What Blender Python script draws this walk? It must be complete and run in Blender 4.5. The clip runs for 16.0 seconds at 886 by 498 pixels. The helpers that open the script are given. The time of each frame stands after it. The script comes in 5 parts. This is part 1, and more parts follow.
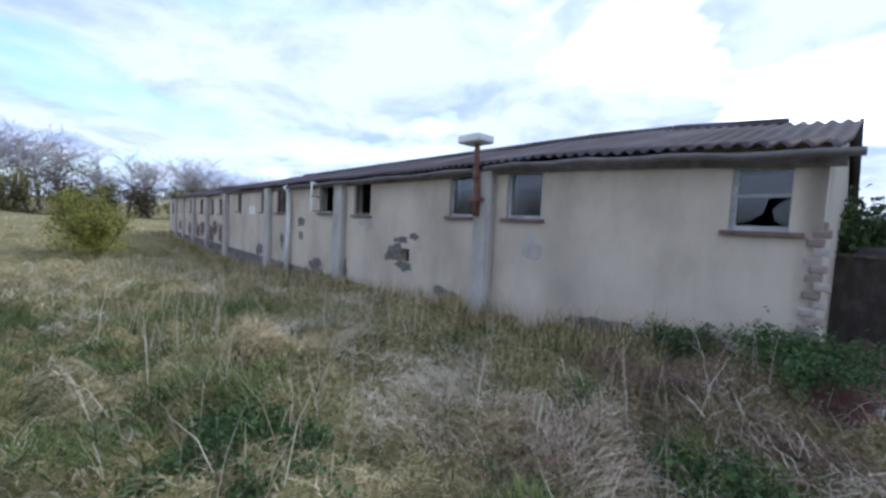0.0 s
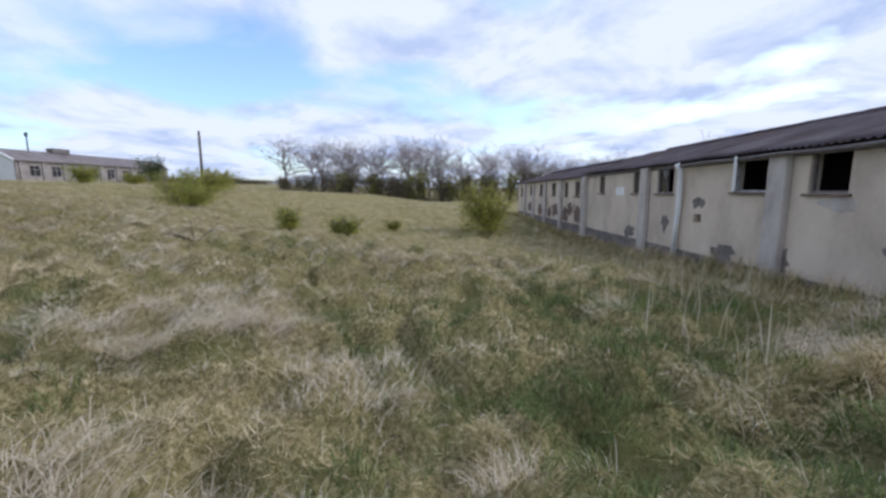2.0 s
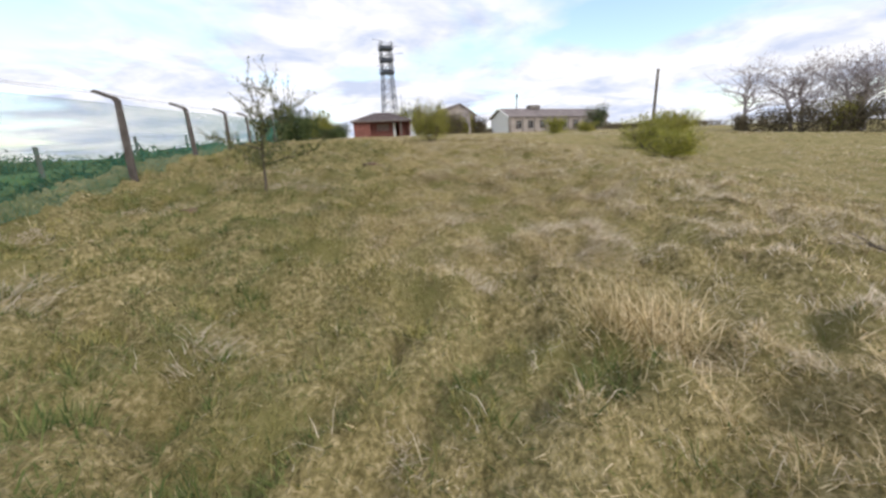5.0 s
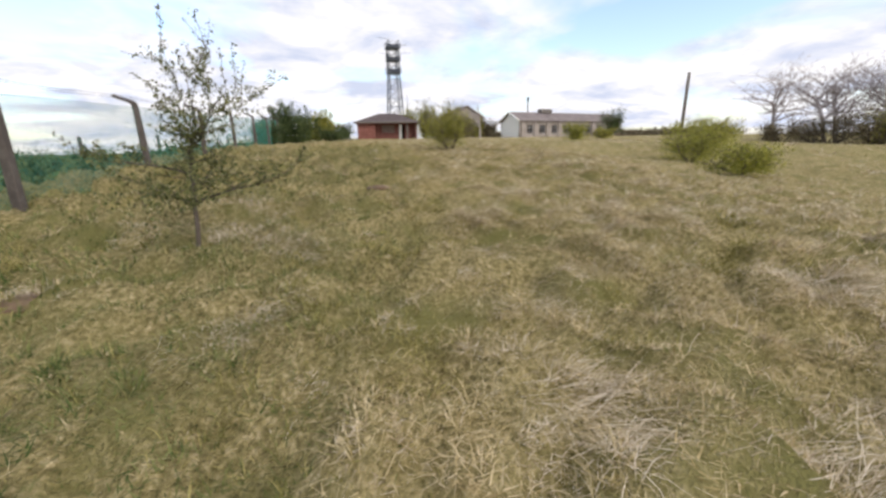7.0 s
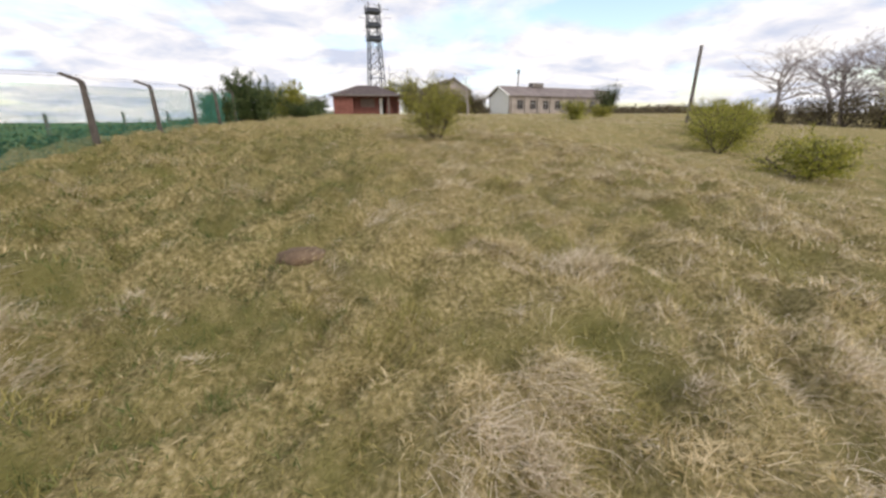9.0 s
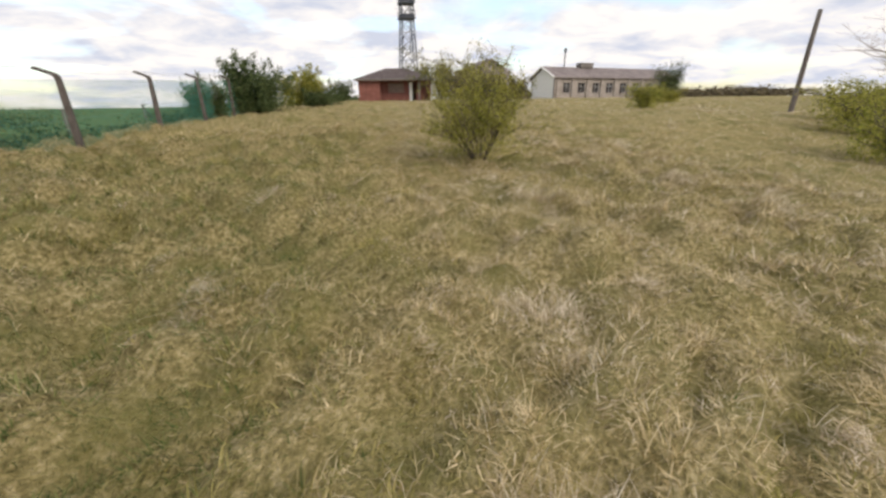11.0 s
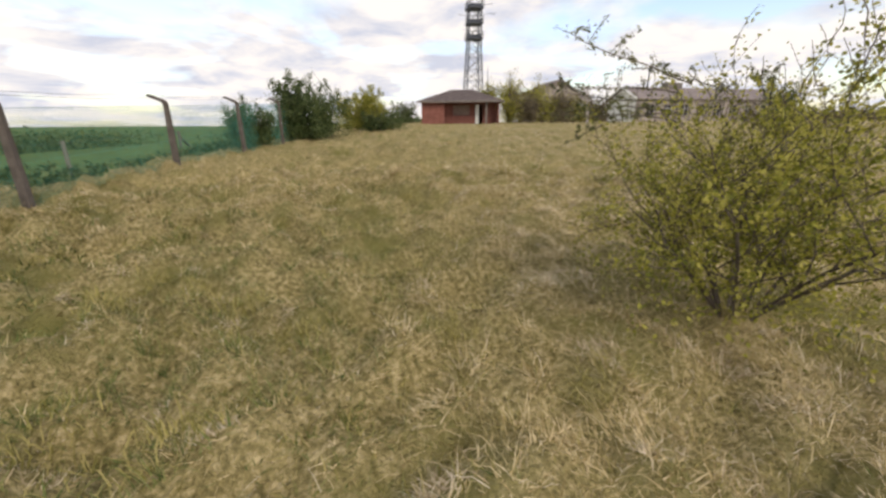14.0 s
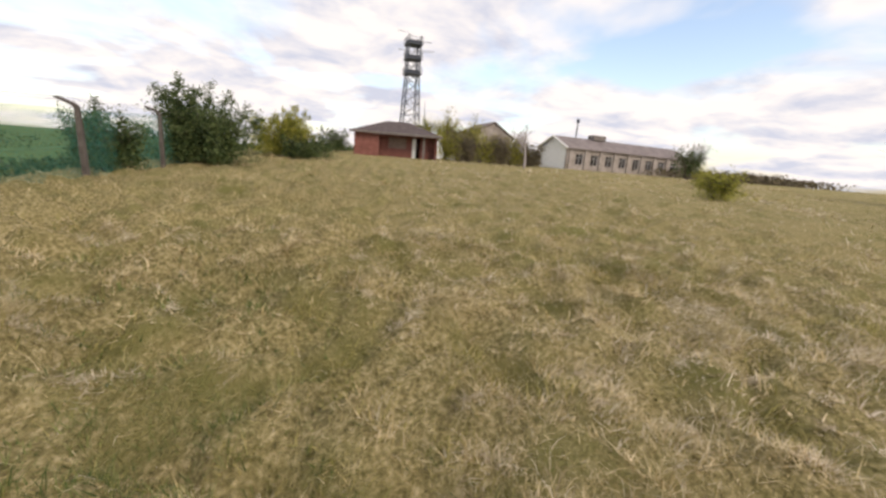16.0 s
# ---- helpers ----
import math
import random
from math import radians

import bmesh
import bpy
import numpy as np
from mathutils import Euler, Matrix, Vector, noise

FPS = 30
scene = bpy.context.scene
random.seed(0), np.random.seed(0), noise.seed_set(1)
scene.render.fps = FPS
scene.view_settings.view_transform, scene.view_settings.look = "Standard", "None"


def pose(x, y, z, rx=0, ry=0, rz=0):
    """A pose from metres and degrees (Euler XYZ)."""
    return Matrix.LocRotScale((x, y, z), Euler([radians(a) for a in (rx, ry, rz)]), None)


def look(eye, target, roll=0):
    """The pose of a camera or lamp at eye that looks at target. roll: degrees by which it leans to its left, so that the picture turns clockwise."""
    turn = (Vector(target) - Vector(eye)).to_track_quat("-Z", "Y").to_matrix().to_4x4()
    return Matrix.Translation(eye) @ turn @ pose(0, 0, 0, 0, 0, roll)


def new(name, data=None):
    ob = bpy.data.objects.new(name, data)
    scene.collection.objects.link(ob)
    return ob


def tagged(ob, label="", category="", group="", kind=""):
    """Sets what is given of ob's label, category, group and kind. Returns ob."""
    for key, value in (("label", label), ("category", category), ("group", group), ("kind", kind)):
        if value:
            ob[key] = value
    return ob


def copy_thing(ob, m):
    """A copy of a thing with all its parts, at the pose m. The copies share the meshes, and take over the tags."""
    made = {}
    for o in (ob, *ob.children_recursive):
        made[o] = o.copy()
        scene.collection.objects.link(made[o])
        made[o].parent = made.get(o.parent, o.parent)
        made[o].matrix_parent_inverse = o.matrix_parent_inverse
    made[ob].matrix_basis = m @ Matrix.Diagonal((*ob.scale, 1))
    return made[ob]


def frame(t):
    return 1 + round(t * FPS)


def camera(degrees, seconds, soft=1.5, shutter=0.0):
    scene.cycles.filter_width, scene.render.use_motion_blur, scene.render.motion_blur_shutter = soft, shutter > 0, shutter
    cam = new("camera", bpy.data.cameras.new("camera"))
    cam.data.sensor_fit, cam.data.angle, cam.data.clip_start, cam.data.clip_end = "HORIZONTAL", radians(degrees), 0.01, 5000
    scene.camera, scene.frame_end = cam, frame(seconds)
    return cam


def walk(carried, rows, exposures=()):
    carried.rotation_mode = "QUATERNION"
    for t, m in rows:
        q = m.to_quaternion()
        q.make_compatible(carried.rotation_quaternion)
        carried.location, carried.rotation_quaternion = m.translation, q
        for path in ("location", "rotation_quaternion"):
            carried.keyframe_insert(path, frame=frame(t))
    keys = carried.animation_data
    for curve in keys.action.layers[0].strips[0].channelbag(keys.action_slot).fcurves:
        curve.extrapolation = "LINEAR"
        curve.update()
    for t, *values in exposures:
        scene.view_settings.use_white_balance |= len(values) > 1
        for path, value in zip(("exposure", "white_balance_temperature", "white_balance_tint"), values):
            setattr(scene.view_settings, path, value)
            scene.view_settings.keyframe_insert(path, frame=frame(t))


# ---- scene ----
# one lens for the whole walk; rows are seconds, eye, yaw, pitch, roll
cam = camera(97.6, 16.0, soft=2.8)
PATH = [
    (0, (1.279, -24.263, 1.438), -107.06, -3.80, 2.82),
    (0.5, (1.230, -23.813, 1.485), -113.35, -6.42, 3.17),
    (1, (1.089, -23.339, 1.426), -116.74, -2.74, 6.28),
    (1.5, (1.197, -22.600, 1.490), -100.63, -6.11, 0.23),
    (2, (1.310, -22.020, 1.600), -64.44, -8.36, -0.40),
    (2.5, (1.430, -21.460, 1.640), -24.30, -14.47, -1.60),
    (3, (1.643, -20.725, 1.702), -5.97, -17.19, 0.57),
    (3.5, (1.625, -19.858, 1.780), -5.93, -18.03, -0.29),
    (4, (1.534, -19.001, 1.810), -6.49, -15.84, -1.28),
    (6.5, (1.027, -14.601, 2.057), -10.62, -14.78, -2.66),
    (7, (1.163, -13.893, 2.147), -8.31, -14.71, -1.10),
    (7.5, (1.187, -12.995, 2.218), -11.13, -13.83, -0.52),
    (8, (1.36, -12.30, 2.30), -9.95, -16.04, -2.9),
    (8.5, (1.515, -11.52, 2.475), -10.75, -17.70, -0.35),
    (9.3, (1.81, -9.50, 2.655), -10.4, -18.6, -0.5),
    (10.2, (2.17, -7.17, 2.86), -8.3, -19.8, -0.8),
    (11, (2.450, -5.117, 3.037), -5.71, -20.58, -0.73),
    (11.5, (2.471, -4.226, 3.067), -0.93, -17.95, -0.70),
    (12, (2.502, -3.552, 3.178), -3.02, -18.46, 0.95),
    (12.5, (2.448, -2.855, 3.320), 0.72, -17.16, 1.38),
    (13, (2.172, -2.122, 3.318), -5.76, -12.68, -0.09),
    (13.5, (2.010, -1.326, 3.359), -4.19, -13.90, 1.47),
    (14, (1.870, -0.597, 3.377), 2.35, -17.86, -0.34),
    (14.5, (1.825, 0.181, 3.452), -2.83, -14.88, 2.93),
    (15, (1.690, 1.001, 3.513), 2.09, -13.11, 4.78),
    (15.5, (1.780, 1.920, 3.600), -4.33, -17.60, 3.17),
    (16, (1.696, 2.774, 3.590), -8.24, -13.04, 4.58),
]
walk(cam, [(t, pose(*eye, 90 + pitch, 0, yaw) @ pose(0, 0, 0, 0, 0, roll)) for t, eye, yaw, pitch, roll in PATH],
     [(0.0, 0.03, 5300, 11), (1.5, -0.07, 5500, 13), (2.1, -0.2, 5750, 11), (2.6, -0.16, 6200, 9), (3.3, -0.04, 6500, 9), (4.0, 0.06, 6550, 10), (8.0, 0.06, 6950, 12), (12.0, -0.03, 7350, 11), (16.0, 0.0, 7450, 14)])

# ---- world and sun ----
SUN_EL, SUN_AZ = 38.0, 140.0  # degrees; azimuth clockwise from +y
world = bpy.data.worlds.new("sky")
scene.world = world
world.use_nodes = True
wt = world.node_tree
for n_ in list(wt.nodes):
    wt.nodes.remove(n_)


def wnode(kind, **vals):
    n_ = wt.nodes.new(kind)
    for k, v in vals.items():
        n_.inputs[k].default_value = v
    return n_


out = wnode("ShaderNodeOutputWorld")
bg = wnode("ShaderNodeBackground")
sky = wnode("ShaderNodeTexSky")
sky.sky_type, sky.sun_disc = "NISHITA", False
sky.sun_elevation, sky.sun_rotation = radians(SUN_EL), radians(SUN_AZ)
sky.air_density, sky.dust_density = 1.0, 1.5
sky_gain = wnode("ShaderNodeVectorMath")
sky_gain.operation = "SCALE"
sky_gain.inputs["Scale"].default_value = 0.24
wt.links.new(sky.outputs[0], sky_gain.inputs[0])
coord = wnode("ShaderNodeTexCoord")
sep = wnode("ShaderNodeSeparateXYZ")
wt.links.new(coord.outputs["Generated"], sep.inputs[0])
lift = wnode("ShaderNodeMath")
lift.operation = "MAXIMUM"
lift.inputs[1].default_value = 0.0
wt.links.new(sep.outputs["Z"], lift.inputs[0])
lift2 = wnode("ShaderNodeMath")
lift2.operation = "ADD"
lift2.inputs[1].default_value = 0.16
wt.links.new(lift.outputs[0], lift2.inputs[0])
div = []
for axis in ("X", "Y"):
    d_ = wnode("ShaderNodeMath")
    d_.operation = "DIVIDE"
    wt.links.new(sep.outputs[axis], d_.inputs[0])
    wt.links.new(lift2.outputs[0], d_.inputs[1])
    div.append(d_)
plane = wnode("ShaderNodeCombineXYZ")
wt.links.new(div[0].outputs[0], plane.inputs["X"])
wt.links.new(div[1].outputs[0], plane.inputs["Y"])
cn = wnode("ShaderNodeTexNoise", Scale=0.75, Detail=5.0, Roughness=0.5, Distortion=0.3)
cn2 = wnode("ShaderNodeTexNoise", Scale=1.7, Detail=5.0, Roughness=0.6, Distortion=0.3)
wt.links.new(plane.outputs[0], cn.inputs["Vector"])
wt.links.new(plane.outputs[0], cn2.inputs["Vector"])
ramp = wnode("ShaderNodeValToRGB")
ramp.color_ramp.elements[0].position, ramp.color_ramp.elements[0].color = 0.38, (0, 0, 0, 1)
ramp.color_ramp.elements[1].position, ramp.color_ramp.elements[1].color = 0.49, (1, 1, 1, 1)
wt.links.new(cn.outputs[0], ramp.inputs[0])
shade = wnode("ShaderNodeValToRGB")
shade.color_ramp.elements[0].position, shade.color_ramp.elements[0].color = 0.36, (0.53, 0.60, 0.77, 1)
shade.color_ramp.elements[1].position, shade.color_ramp.elements[1].color = 0.56, (0.85, 0.865, 0.915, 1)
wt.links.new(cn2.outputs[0], shade.inputs[0])
mix = wt.nodes.new("ShaderNodeMix")
mix.data_type = "RGBA"
wt.links.new(ramp.outputs[0], mix.inputs[0])
wt.links.new(sky_gain.outputs[0], mix.inputs[6])
wt.links.new(shade.outputs[0], mix.inputs[7])
wt.links.new(mix.outputs[2], bg.inputs["Color"])
bg.inputs["Strength"].default_value = 1.2
wt.links.new(bg.outputs[0], out.inputs["Surface"])

sun = new("sun", bpy.data.lights.new("sun", "SUN"))
sun.data.energy, sun.data.angle, sun.data.color = 2.2, radians(16), (1.0, 0.95, 0.87)
az, el = radians(SUN_AZ), radians(SUN_EL)
sun.matrix_world = look(Vector((math.sin(az) * math.cos(el), math.cos(az) * math.cos(el), math.sin(el))) * 60, (0, 0, 0))


# ---- materials ----
def material(name, colours, rough=0.85, metal=0.0, scale=3.0, detail=6.0, bump=0.3, bump_scale=40.0, island=0.0, objvar=0.0,
             stretch=(1, 1, 1), second=None, second_scale=0.6, second_at=(0.5, 0.62), spec=0.3, depth=0.02, thin=0.0):
    """A noise-mottled surface: colours blend along a ramp; second is a stain colour in larger patches."""
    m = bpy.data.materials.new(name)
    m.use_nodes = True
    nt = m.node_tree
    b = nt.nodes["Principled BSDF"]
    b.inputs["Roughness"].default_value, b.inputs["Metallic"].default_value = rough, metal
    b.inputs["Specular IOR Level"].default_value = spec
    tc = nt.nodes.new("ShaderNodeTexCoord")
    mp = nt.nodes.new("ShaderNodeMapping")
    mp.inputs["Scale"].default_value = stretch
    nt.links.new(tc.outputs["Object"], mp.inputs[0])
    n1 = nt.nodes.new("ShaderNodeTexNoise")
    n1.inputs["Scale"].default_value, n1.inputs["Detail"].default_value = scale, detail
    n1.inputs["Roughness"].default_value = 0.65
    nt.links.new(mp.outputs[0], n1.inputs["Vector"])
    fac = n1.outputs[0]
    if island or objvar:
        src = nt.nodes.new("ShaderNodeNewGeometry").outputs["Random Per Island"] if island else nt.nodes.new("ShaderNodeObjectInfo").outputs["Random"]
        ma = nt.nodes.new("ShaderNodeMath")
        ma.operation = "MULTIPLY_ADD"
        nt.links.new(src, ma.inputs[0])
        ma.inputs[1].default_value = island or objvar
        sb = nt.nodes.new("ShaderNodeMath")
        sb.operation = "SUBTRACT"
        sb.inputs[1].default_value = (island or objvar) / 2
        nt.links.new(fac, sb.inputs[0])
        nt.links.new(sb.outputs[0], ma.inputs[2])
        fac = ma.outputs[0]
    r = nt.nodes.new("ShaderNodeValToRGB")
    els = r.color_ramp.elements
    while len(els) < len(colours):
        els.new(0.5)
    for i, c in enumerate(colours):
        els[i].position = 0.3 + 0.4 * i / max(1, len(colours) - 1)
        els[i].color = (*c, 1)
    nt.links.new(fac, r.inputs[0])
    col = r.outputs[0]
    if second:
        n2 = nt.nodes.new("ShaderNodeTexNoise")
        n2.inputs["Scale"].default_value, n2.inputs["Detail"].default_value = second_scale, 7.0
        nt.links.new(mp.outputs[0], n2.inputs["Vector"])
        r2 = nt.nodes.new("ShaderNodeValToRGB")
        r2.color_ramp.elements[0].position, r2.color_ramp.elements[1].position = second_at
        nt.links.new(n2.outputs[0], r2.inputs[0])
        mx = nt.nodes.new("ShaderNodeMix")
        mx.data_type = "RGBA"
        nt.links.new(r2.outputs[0], mx.inputs[0])
        nt.links.new(col, mx.inputs[6])
        mx.inputs[7].default_value = (*second, 1)
        col = mx.outputs[2]
    nt.links.new(col, b.inputs["Base Color"])
    if bump:
        n3 = nt.nodes.new("ShaderNodeTexNoise")
        n3.inputs["Scale"].default_value, n3.inputs["Detail"].default_value = bump_scale, 4.0
        nt.links.new(mp.outputs[0], n3.inputs["Vector"])
        bp = nt.nodes.new("ShaderNodeBump")
        bp.inputs["Strength"].default_value, bp.inputs["Distance"].default_value = bump, depth
        nt.links.new(n3.outputs[0], bp.inputs["Height"])
        nt.links.new(bp.outputs[0], b.inputs["Normal"])
    if thin:
        b.inputs["Subsurface Weight"].default_value = 0.0
        tr = nt.nodes.new("ShaderNodeBsdfTranslucent")
        nt.links.new(col, tr.inputs["Color"])
        ms = nt.nodes.new("ShaderNodeMixShader")
        ms.inputs[0].default_value = thin
        nt.links.new(b.outputs[0], ms.inputs[1])
        nt.links.new(tr.outputs[0], ms.inputs[2])
        nt.links.new(ms.outputs[0], nt.nodes["Material Output"].inputs["Surface"])
    return m


M_GROUND = material("matted_thatch", [(0.10, 0.085, 0.034), (0.30, 0.248, 0.112), (0.59, 0.48, 0.28)], scale=22, detail=12, bump=1.0, bump_scale=55, depth=0.05,
                    second=(0.19, 0.177, 0.064), second_scale=1.2, second_at=(0.47, 0.68), rough=0.95, spec=0.1)
M_CROP = material("green_crop", [(0.045, 0.08, 0.022), (0.07, 0.12, 0.035), (0.095, 0.145, 0.045)], scale=0.6, bump=0.5, bump_scale=9, depth=0.05, rough=0.95, spec=0.1)
M_YARD = material("brick_dust_ground", [(0.045, 0.022, 0.018), (0.095, 0.045, 0.036), (0.16, 0.10, 0.08)], scale=4, bump=0.8, bump_scale=25, rough=0.95)
M_STRAW = material("dry_grass_blade", [(0.22, 0.165, 0.065), (0.53, 0.41, 0.205), (0.78, 0.64, 0.41)], scale=5.0, detail=3, bump=0, island=0.5, rough=0.8, thin=0.25,
                   second=(0.27, 0.235, 0.075), second_scale=0.9, second_at=(0.52, 0.76))
M_GREEN = material("green_grass_blade", [(0.055, 0.085, 0.02), (0.115, 0.155, 0.04), (0.22, 0.235, 0.08)], scale=0.9, bump=0, island=0.7, rough=0.75, thin=0.3)
M_OLIVE = material("olive_grass_blade", [(0.14, 0.128, 0.03), (0.27, 0.24, 0.07), (0.43, 0.365, 0.14)], scale=2.2, bump=0, island=0.7, rough=0.78, thin=0.3)
M_PALE = material("bleached_straw_blade", [(0.36, 0.28, 0.18), (0.58, 0.48, 0.34), (0.74, 0.64, 0.50)], scale=0.9, bump=0, island=0.7, rough=0.8, thin=0.2)
M_LITTER = material("red_brown_dead_stem", [(0.075, 0.04, 0.03), (0.15, 0.082, 0.06), (0.28, 0.18, 0.135)], scale=3, bump=0, island=0.7, rough=0.85)
M_LEAF = material("hawthorn_leaf", [(0.15, 0.165, 0.025), (0.32, 0.31, 0.05), (0.47, 0.43, 0.10)], scale=1.5, bump=0, island=0.5, rough=0.6, thin=0.45)
# darker hawthorn leaf: its silhouette against the sky is put into the colour
M_LEAF_BACKLIT = material("backlit_hawthorn_leaf", [(0.06, 0.07, 0.025), (0.12, 0.135, 0.045), (0.20, 0.20, 0.075)], scale=1.5, bump=0, island=0.8, rough=0.6, thin=0.2)
M_LEAF_BRIGHT = material("fresh_yellow_green_leaf", [(0.17, 0.19, 0.025), (0.32, 0.33, 0.05), (0.45, 0.42, 0.09)], scale=1.5, bump=0, island=0.8, rough=0.6, thin=0.4)
M_LEAF_DARK = material("dark_green_leaf", [(0.03, 0.055, 0.018), (0.065, 0.10, 0.03), (0.12, 0.155, 0.055)], scale=1.2, bump=0, island=0.8, rough=0.65, thin=0.2)
M_NETTLE = material("young_nettle_leaf", [(0.04, 0.08, 0.022), (0.075, 0.13, 0.038), (0.125, 0.185, 0.065)], scale=1.5, bump=0, island=0.8, rough=0.7, thin=0.25)
M_LEAF_BROWN = material("dull_brown_green_leaf", [(0.085, 0.068, 0.045), (0.14, 0.115, 0.072), (0.21, 0.175, 0.105)], scale=1.2, bump=0, island=0.8, rough=0.7, thin=0.2)
M_BARK = material("grey_bark", [(0.05, 0.04, 0.032), (0.10, 0.08, 0.065), (0.17, 0.145, 0.12)], scale=6, bump=0.6, bump_scale=50, stretch=(1, 1, 0.25))
# twig grey lightened, with the haze over the far wood put into the colour
M_TWIG = material("hazed_pale_twig", [(0.27, 0.235, 0.235), (0.38, 0.335, 0.335), (0.46, 0.415, 0.415)], scale=1.0, bump=0)
M_RENDER = material("grey_beige_render", [(0.40, 0.335, 0.265), (0.57, 0.485, 0.385), (0.65, 0.56, 0.45)], scale=1.1, detail=9, bump=0.35, bump_scale=60, depth=0.01,
                    second=(0.38, 0.32, 0.262), second_scale=0.7, second_at=(0.52, 0.8), stretch=(1, 1, 0.55))
M_PILASTER = material("pale_render", [(0.32, 0.28, 0.25), (0.45, 0.41, 0.37), (0.55, 0.51, 0.46)], scale=2.5, bump=0.4, bump_scale=60, depth=0.01, stretch=(1, 1, 0.5))
M_ROOF = material("weathered_corrugated_asbestos", [(0.06, 0.049, 0.053), (0.10, 0.083, 0.088), (0.17, 0.145, 0.146)], scale=1.4, detail=9, bump=0.4, bump_scale=50, depth=0.01,
                  second=(0.07, 0.048, 0.046), second_scale=0.8, second_at=(0.45, 0.7), stretch=(1, 0.35, 1), rough=0.95, spec=0.1)
M_GUTTER = material("grey_gutter", [(0.13, 0.115, 0.12), (0.20, 0.18, 0.185), (0.27, 0.25, 0.25)], scale=3, bump=0.2, rough=0.6)
# darkness of unlit insides put into the colour: shed, vents, hut, far windows
M_DARK = material("unlit_interior_black", [(0.02, 0.018, 0.018), (0.035, 0.03, 0.03)], scale=2, bump=0.2)
M_FRAME = material("flaking_grey_window_paint", [(0.22, 0.22, 0.23), (0.38, 0.38, 0.39), (0.52, 0.52, 0.52)], scale=9, bump=0.5, bump_scale=80, depth=0.005)
M_FRAME_DARK = material("bare_weathered_frame", [(0.10, 0.085, 0.08), (0.17, 0.145, 0.135), (0.25, 0.22, 0.20)], scale=7, bump=0.5, bump_scale=80, depth=0.005)
M_SILL = material("tile_sill", [(0.10, 0.075, 0.065), (0.17, 0.12, 0.10), (0.24, 0.17, 0.14)], scale=8, bump=0.4)
M_WHITE = material("dirty_white_paint", [(0.60, 0.60, 0.58), (0.76, 0.76, 0.74), (0.84, 0.84, 0.82)], scale=4, bump=0.2)
M_RUST = material("rusty_iron", [(0.10, 0.045, 0.03), (0.19, 0.085, 0.06), (0.29, 0.17, 0.13)], scale=9, bump=0.6, bump_scale=80)
M_BRICK = material("weathered_brick", [(0.26, 0.20, 0.175), (0.38, 0.31, 0.275), (0.50, 0.44, 0.40)], scale=7, bump=0.6, bump_scale=70, objvar=0.5)
M_REDBRICK = material("red_brick", [(0.14, 0.055, 0.045), (0.205, 0.08, 0.064), (0.26, 0.115, 0.095)], scale=2, bump=0.5, bump_scale=60, objvar=0.3)
M_CONCRETE = material("weathered_concrete", [(0.10, 0.088, 0.082), (0.165, 0.147, 0.137), (0.25, 0.225, 0.21)], scale=6, bump=0.6, bump_scale=90, depth=0.01, stretch=(1, 1, 0.6))
# darker, browner mottled concrete for the cranked posts and the yard panel
M_POST = material("mottled_dark_concrete", [(0.06, 0.05, 0.045), (0.10, 0.085, 0.076), (0.155, 0.135, 0.12)], scale=7, bump=0.7, bump_scale=90, depth=0.01, stretch=(1, 1, 0.5))
M_SLAB = material("broken_pale_concrete", [(0.18, 0.13, 0.115), (0.28, 0.23, 0.21), (0.42, 0.38, 0.35)], scale=5, bump=0.6, objvar=0.4)
M_WIRE = material("green_plastic_wire", [(0.025, 0.15, 0.11), (0.045, 0.21, 0.16)], scale=2, bump=0, rough=0.5)
M_CABLE = material("dark_cable", [(0.05, 0.05, 0.055), (0.08, 0.08, 0.085)], scale=2, bump=0)
M_STEEL = material("dark_tower_steel", [(0.035, 0.045, 0.065), (0.06, 0.07, 0.095), (0.09, 0.10, 0.125)], scale=1, bump=0.2, rough=0.6)
M_TILES = material("brown_roof_tiles", [(0.055, 0.042, 0.042), (0.09, 0.07, 0.068), (0.125, 0.10, 0.095)], scale=2.5, bump=0.5, bump_scale=12, depth=0.04)
M_OLDROOF = material("pinkish_grey_roof", [(0.13, 0.105, 0.105), (0.19, 0.16, 0.155), (0.25, 0.215, 0.205)], scale=0.8, bump=0.4, bump_scale=8)
M_BUFF = material("pale_buff_wall", [(0.21, 0.18, 0.165), (0.30, 0.262, 0.24), (0.40, 0.355, 0.33)], scale=1.2, bump=0.3)
M_POLE = material("tarred_wood_pole", [(0.07, 0.055, 0.05), (0.13, 0.11, 0.10), (0.19, 0.17, 0.15)], scale=3, bump=0.5, stretch=(1, 1, 0.1))
M_SOIL = material("bare_brown_soil", [(0.085, 0.056, 0.034), (0.14, 0.092, 0.057), (0.20, 0.138, 0.09)], scale=6, bump=0.8)
M_SHEET = material("grey_metal_sheet", [(0.13, 0.125, 0.14), (0.20, 0.19, 0.21), (0.27, 0.26, 0.28)], scale=3, bump=0.2, rough=0.55, stretch=(1, 1, 0.4))

M_GLASS = bpy.data.materials.new("dusty_window_glass")
M_GLASS.use_nodes = True
gb = M_GLASS.node_tree.nodes["Principled BSDF"]
gb.inputs["Base Color"].default_value = (0.75, 0.75, 0.82, 1)
gb.inputs["Roughness"].default_value = 0.06
gb.inputs["Transmission Weight"].default_value = 1.0
gb.inputs["IOR"].default_value = 1.6
gn = M_GLASS.node_tree.nodes.new("ShaderNodeTexNoise")
gn.inputs["Scale"].default_value = 5
gr = M_GLASS.node_tree.nodes.new("ShaderNodeMapRange")
gr.inputs["To Min"].default_value, gr.inputs["To Max"].default_value = 0.02, 0.18
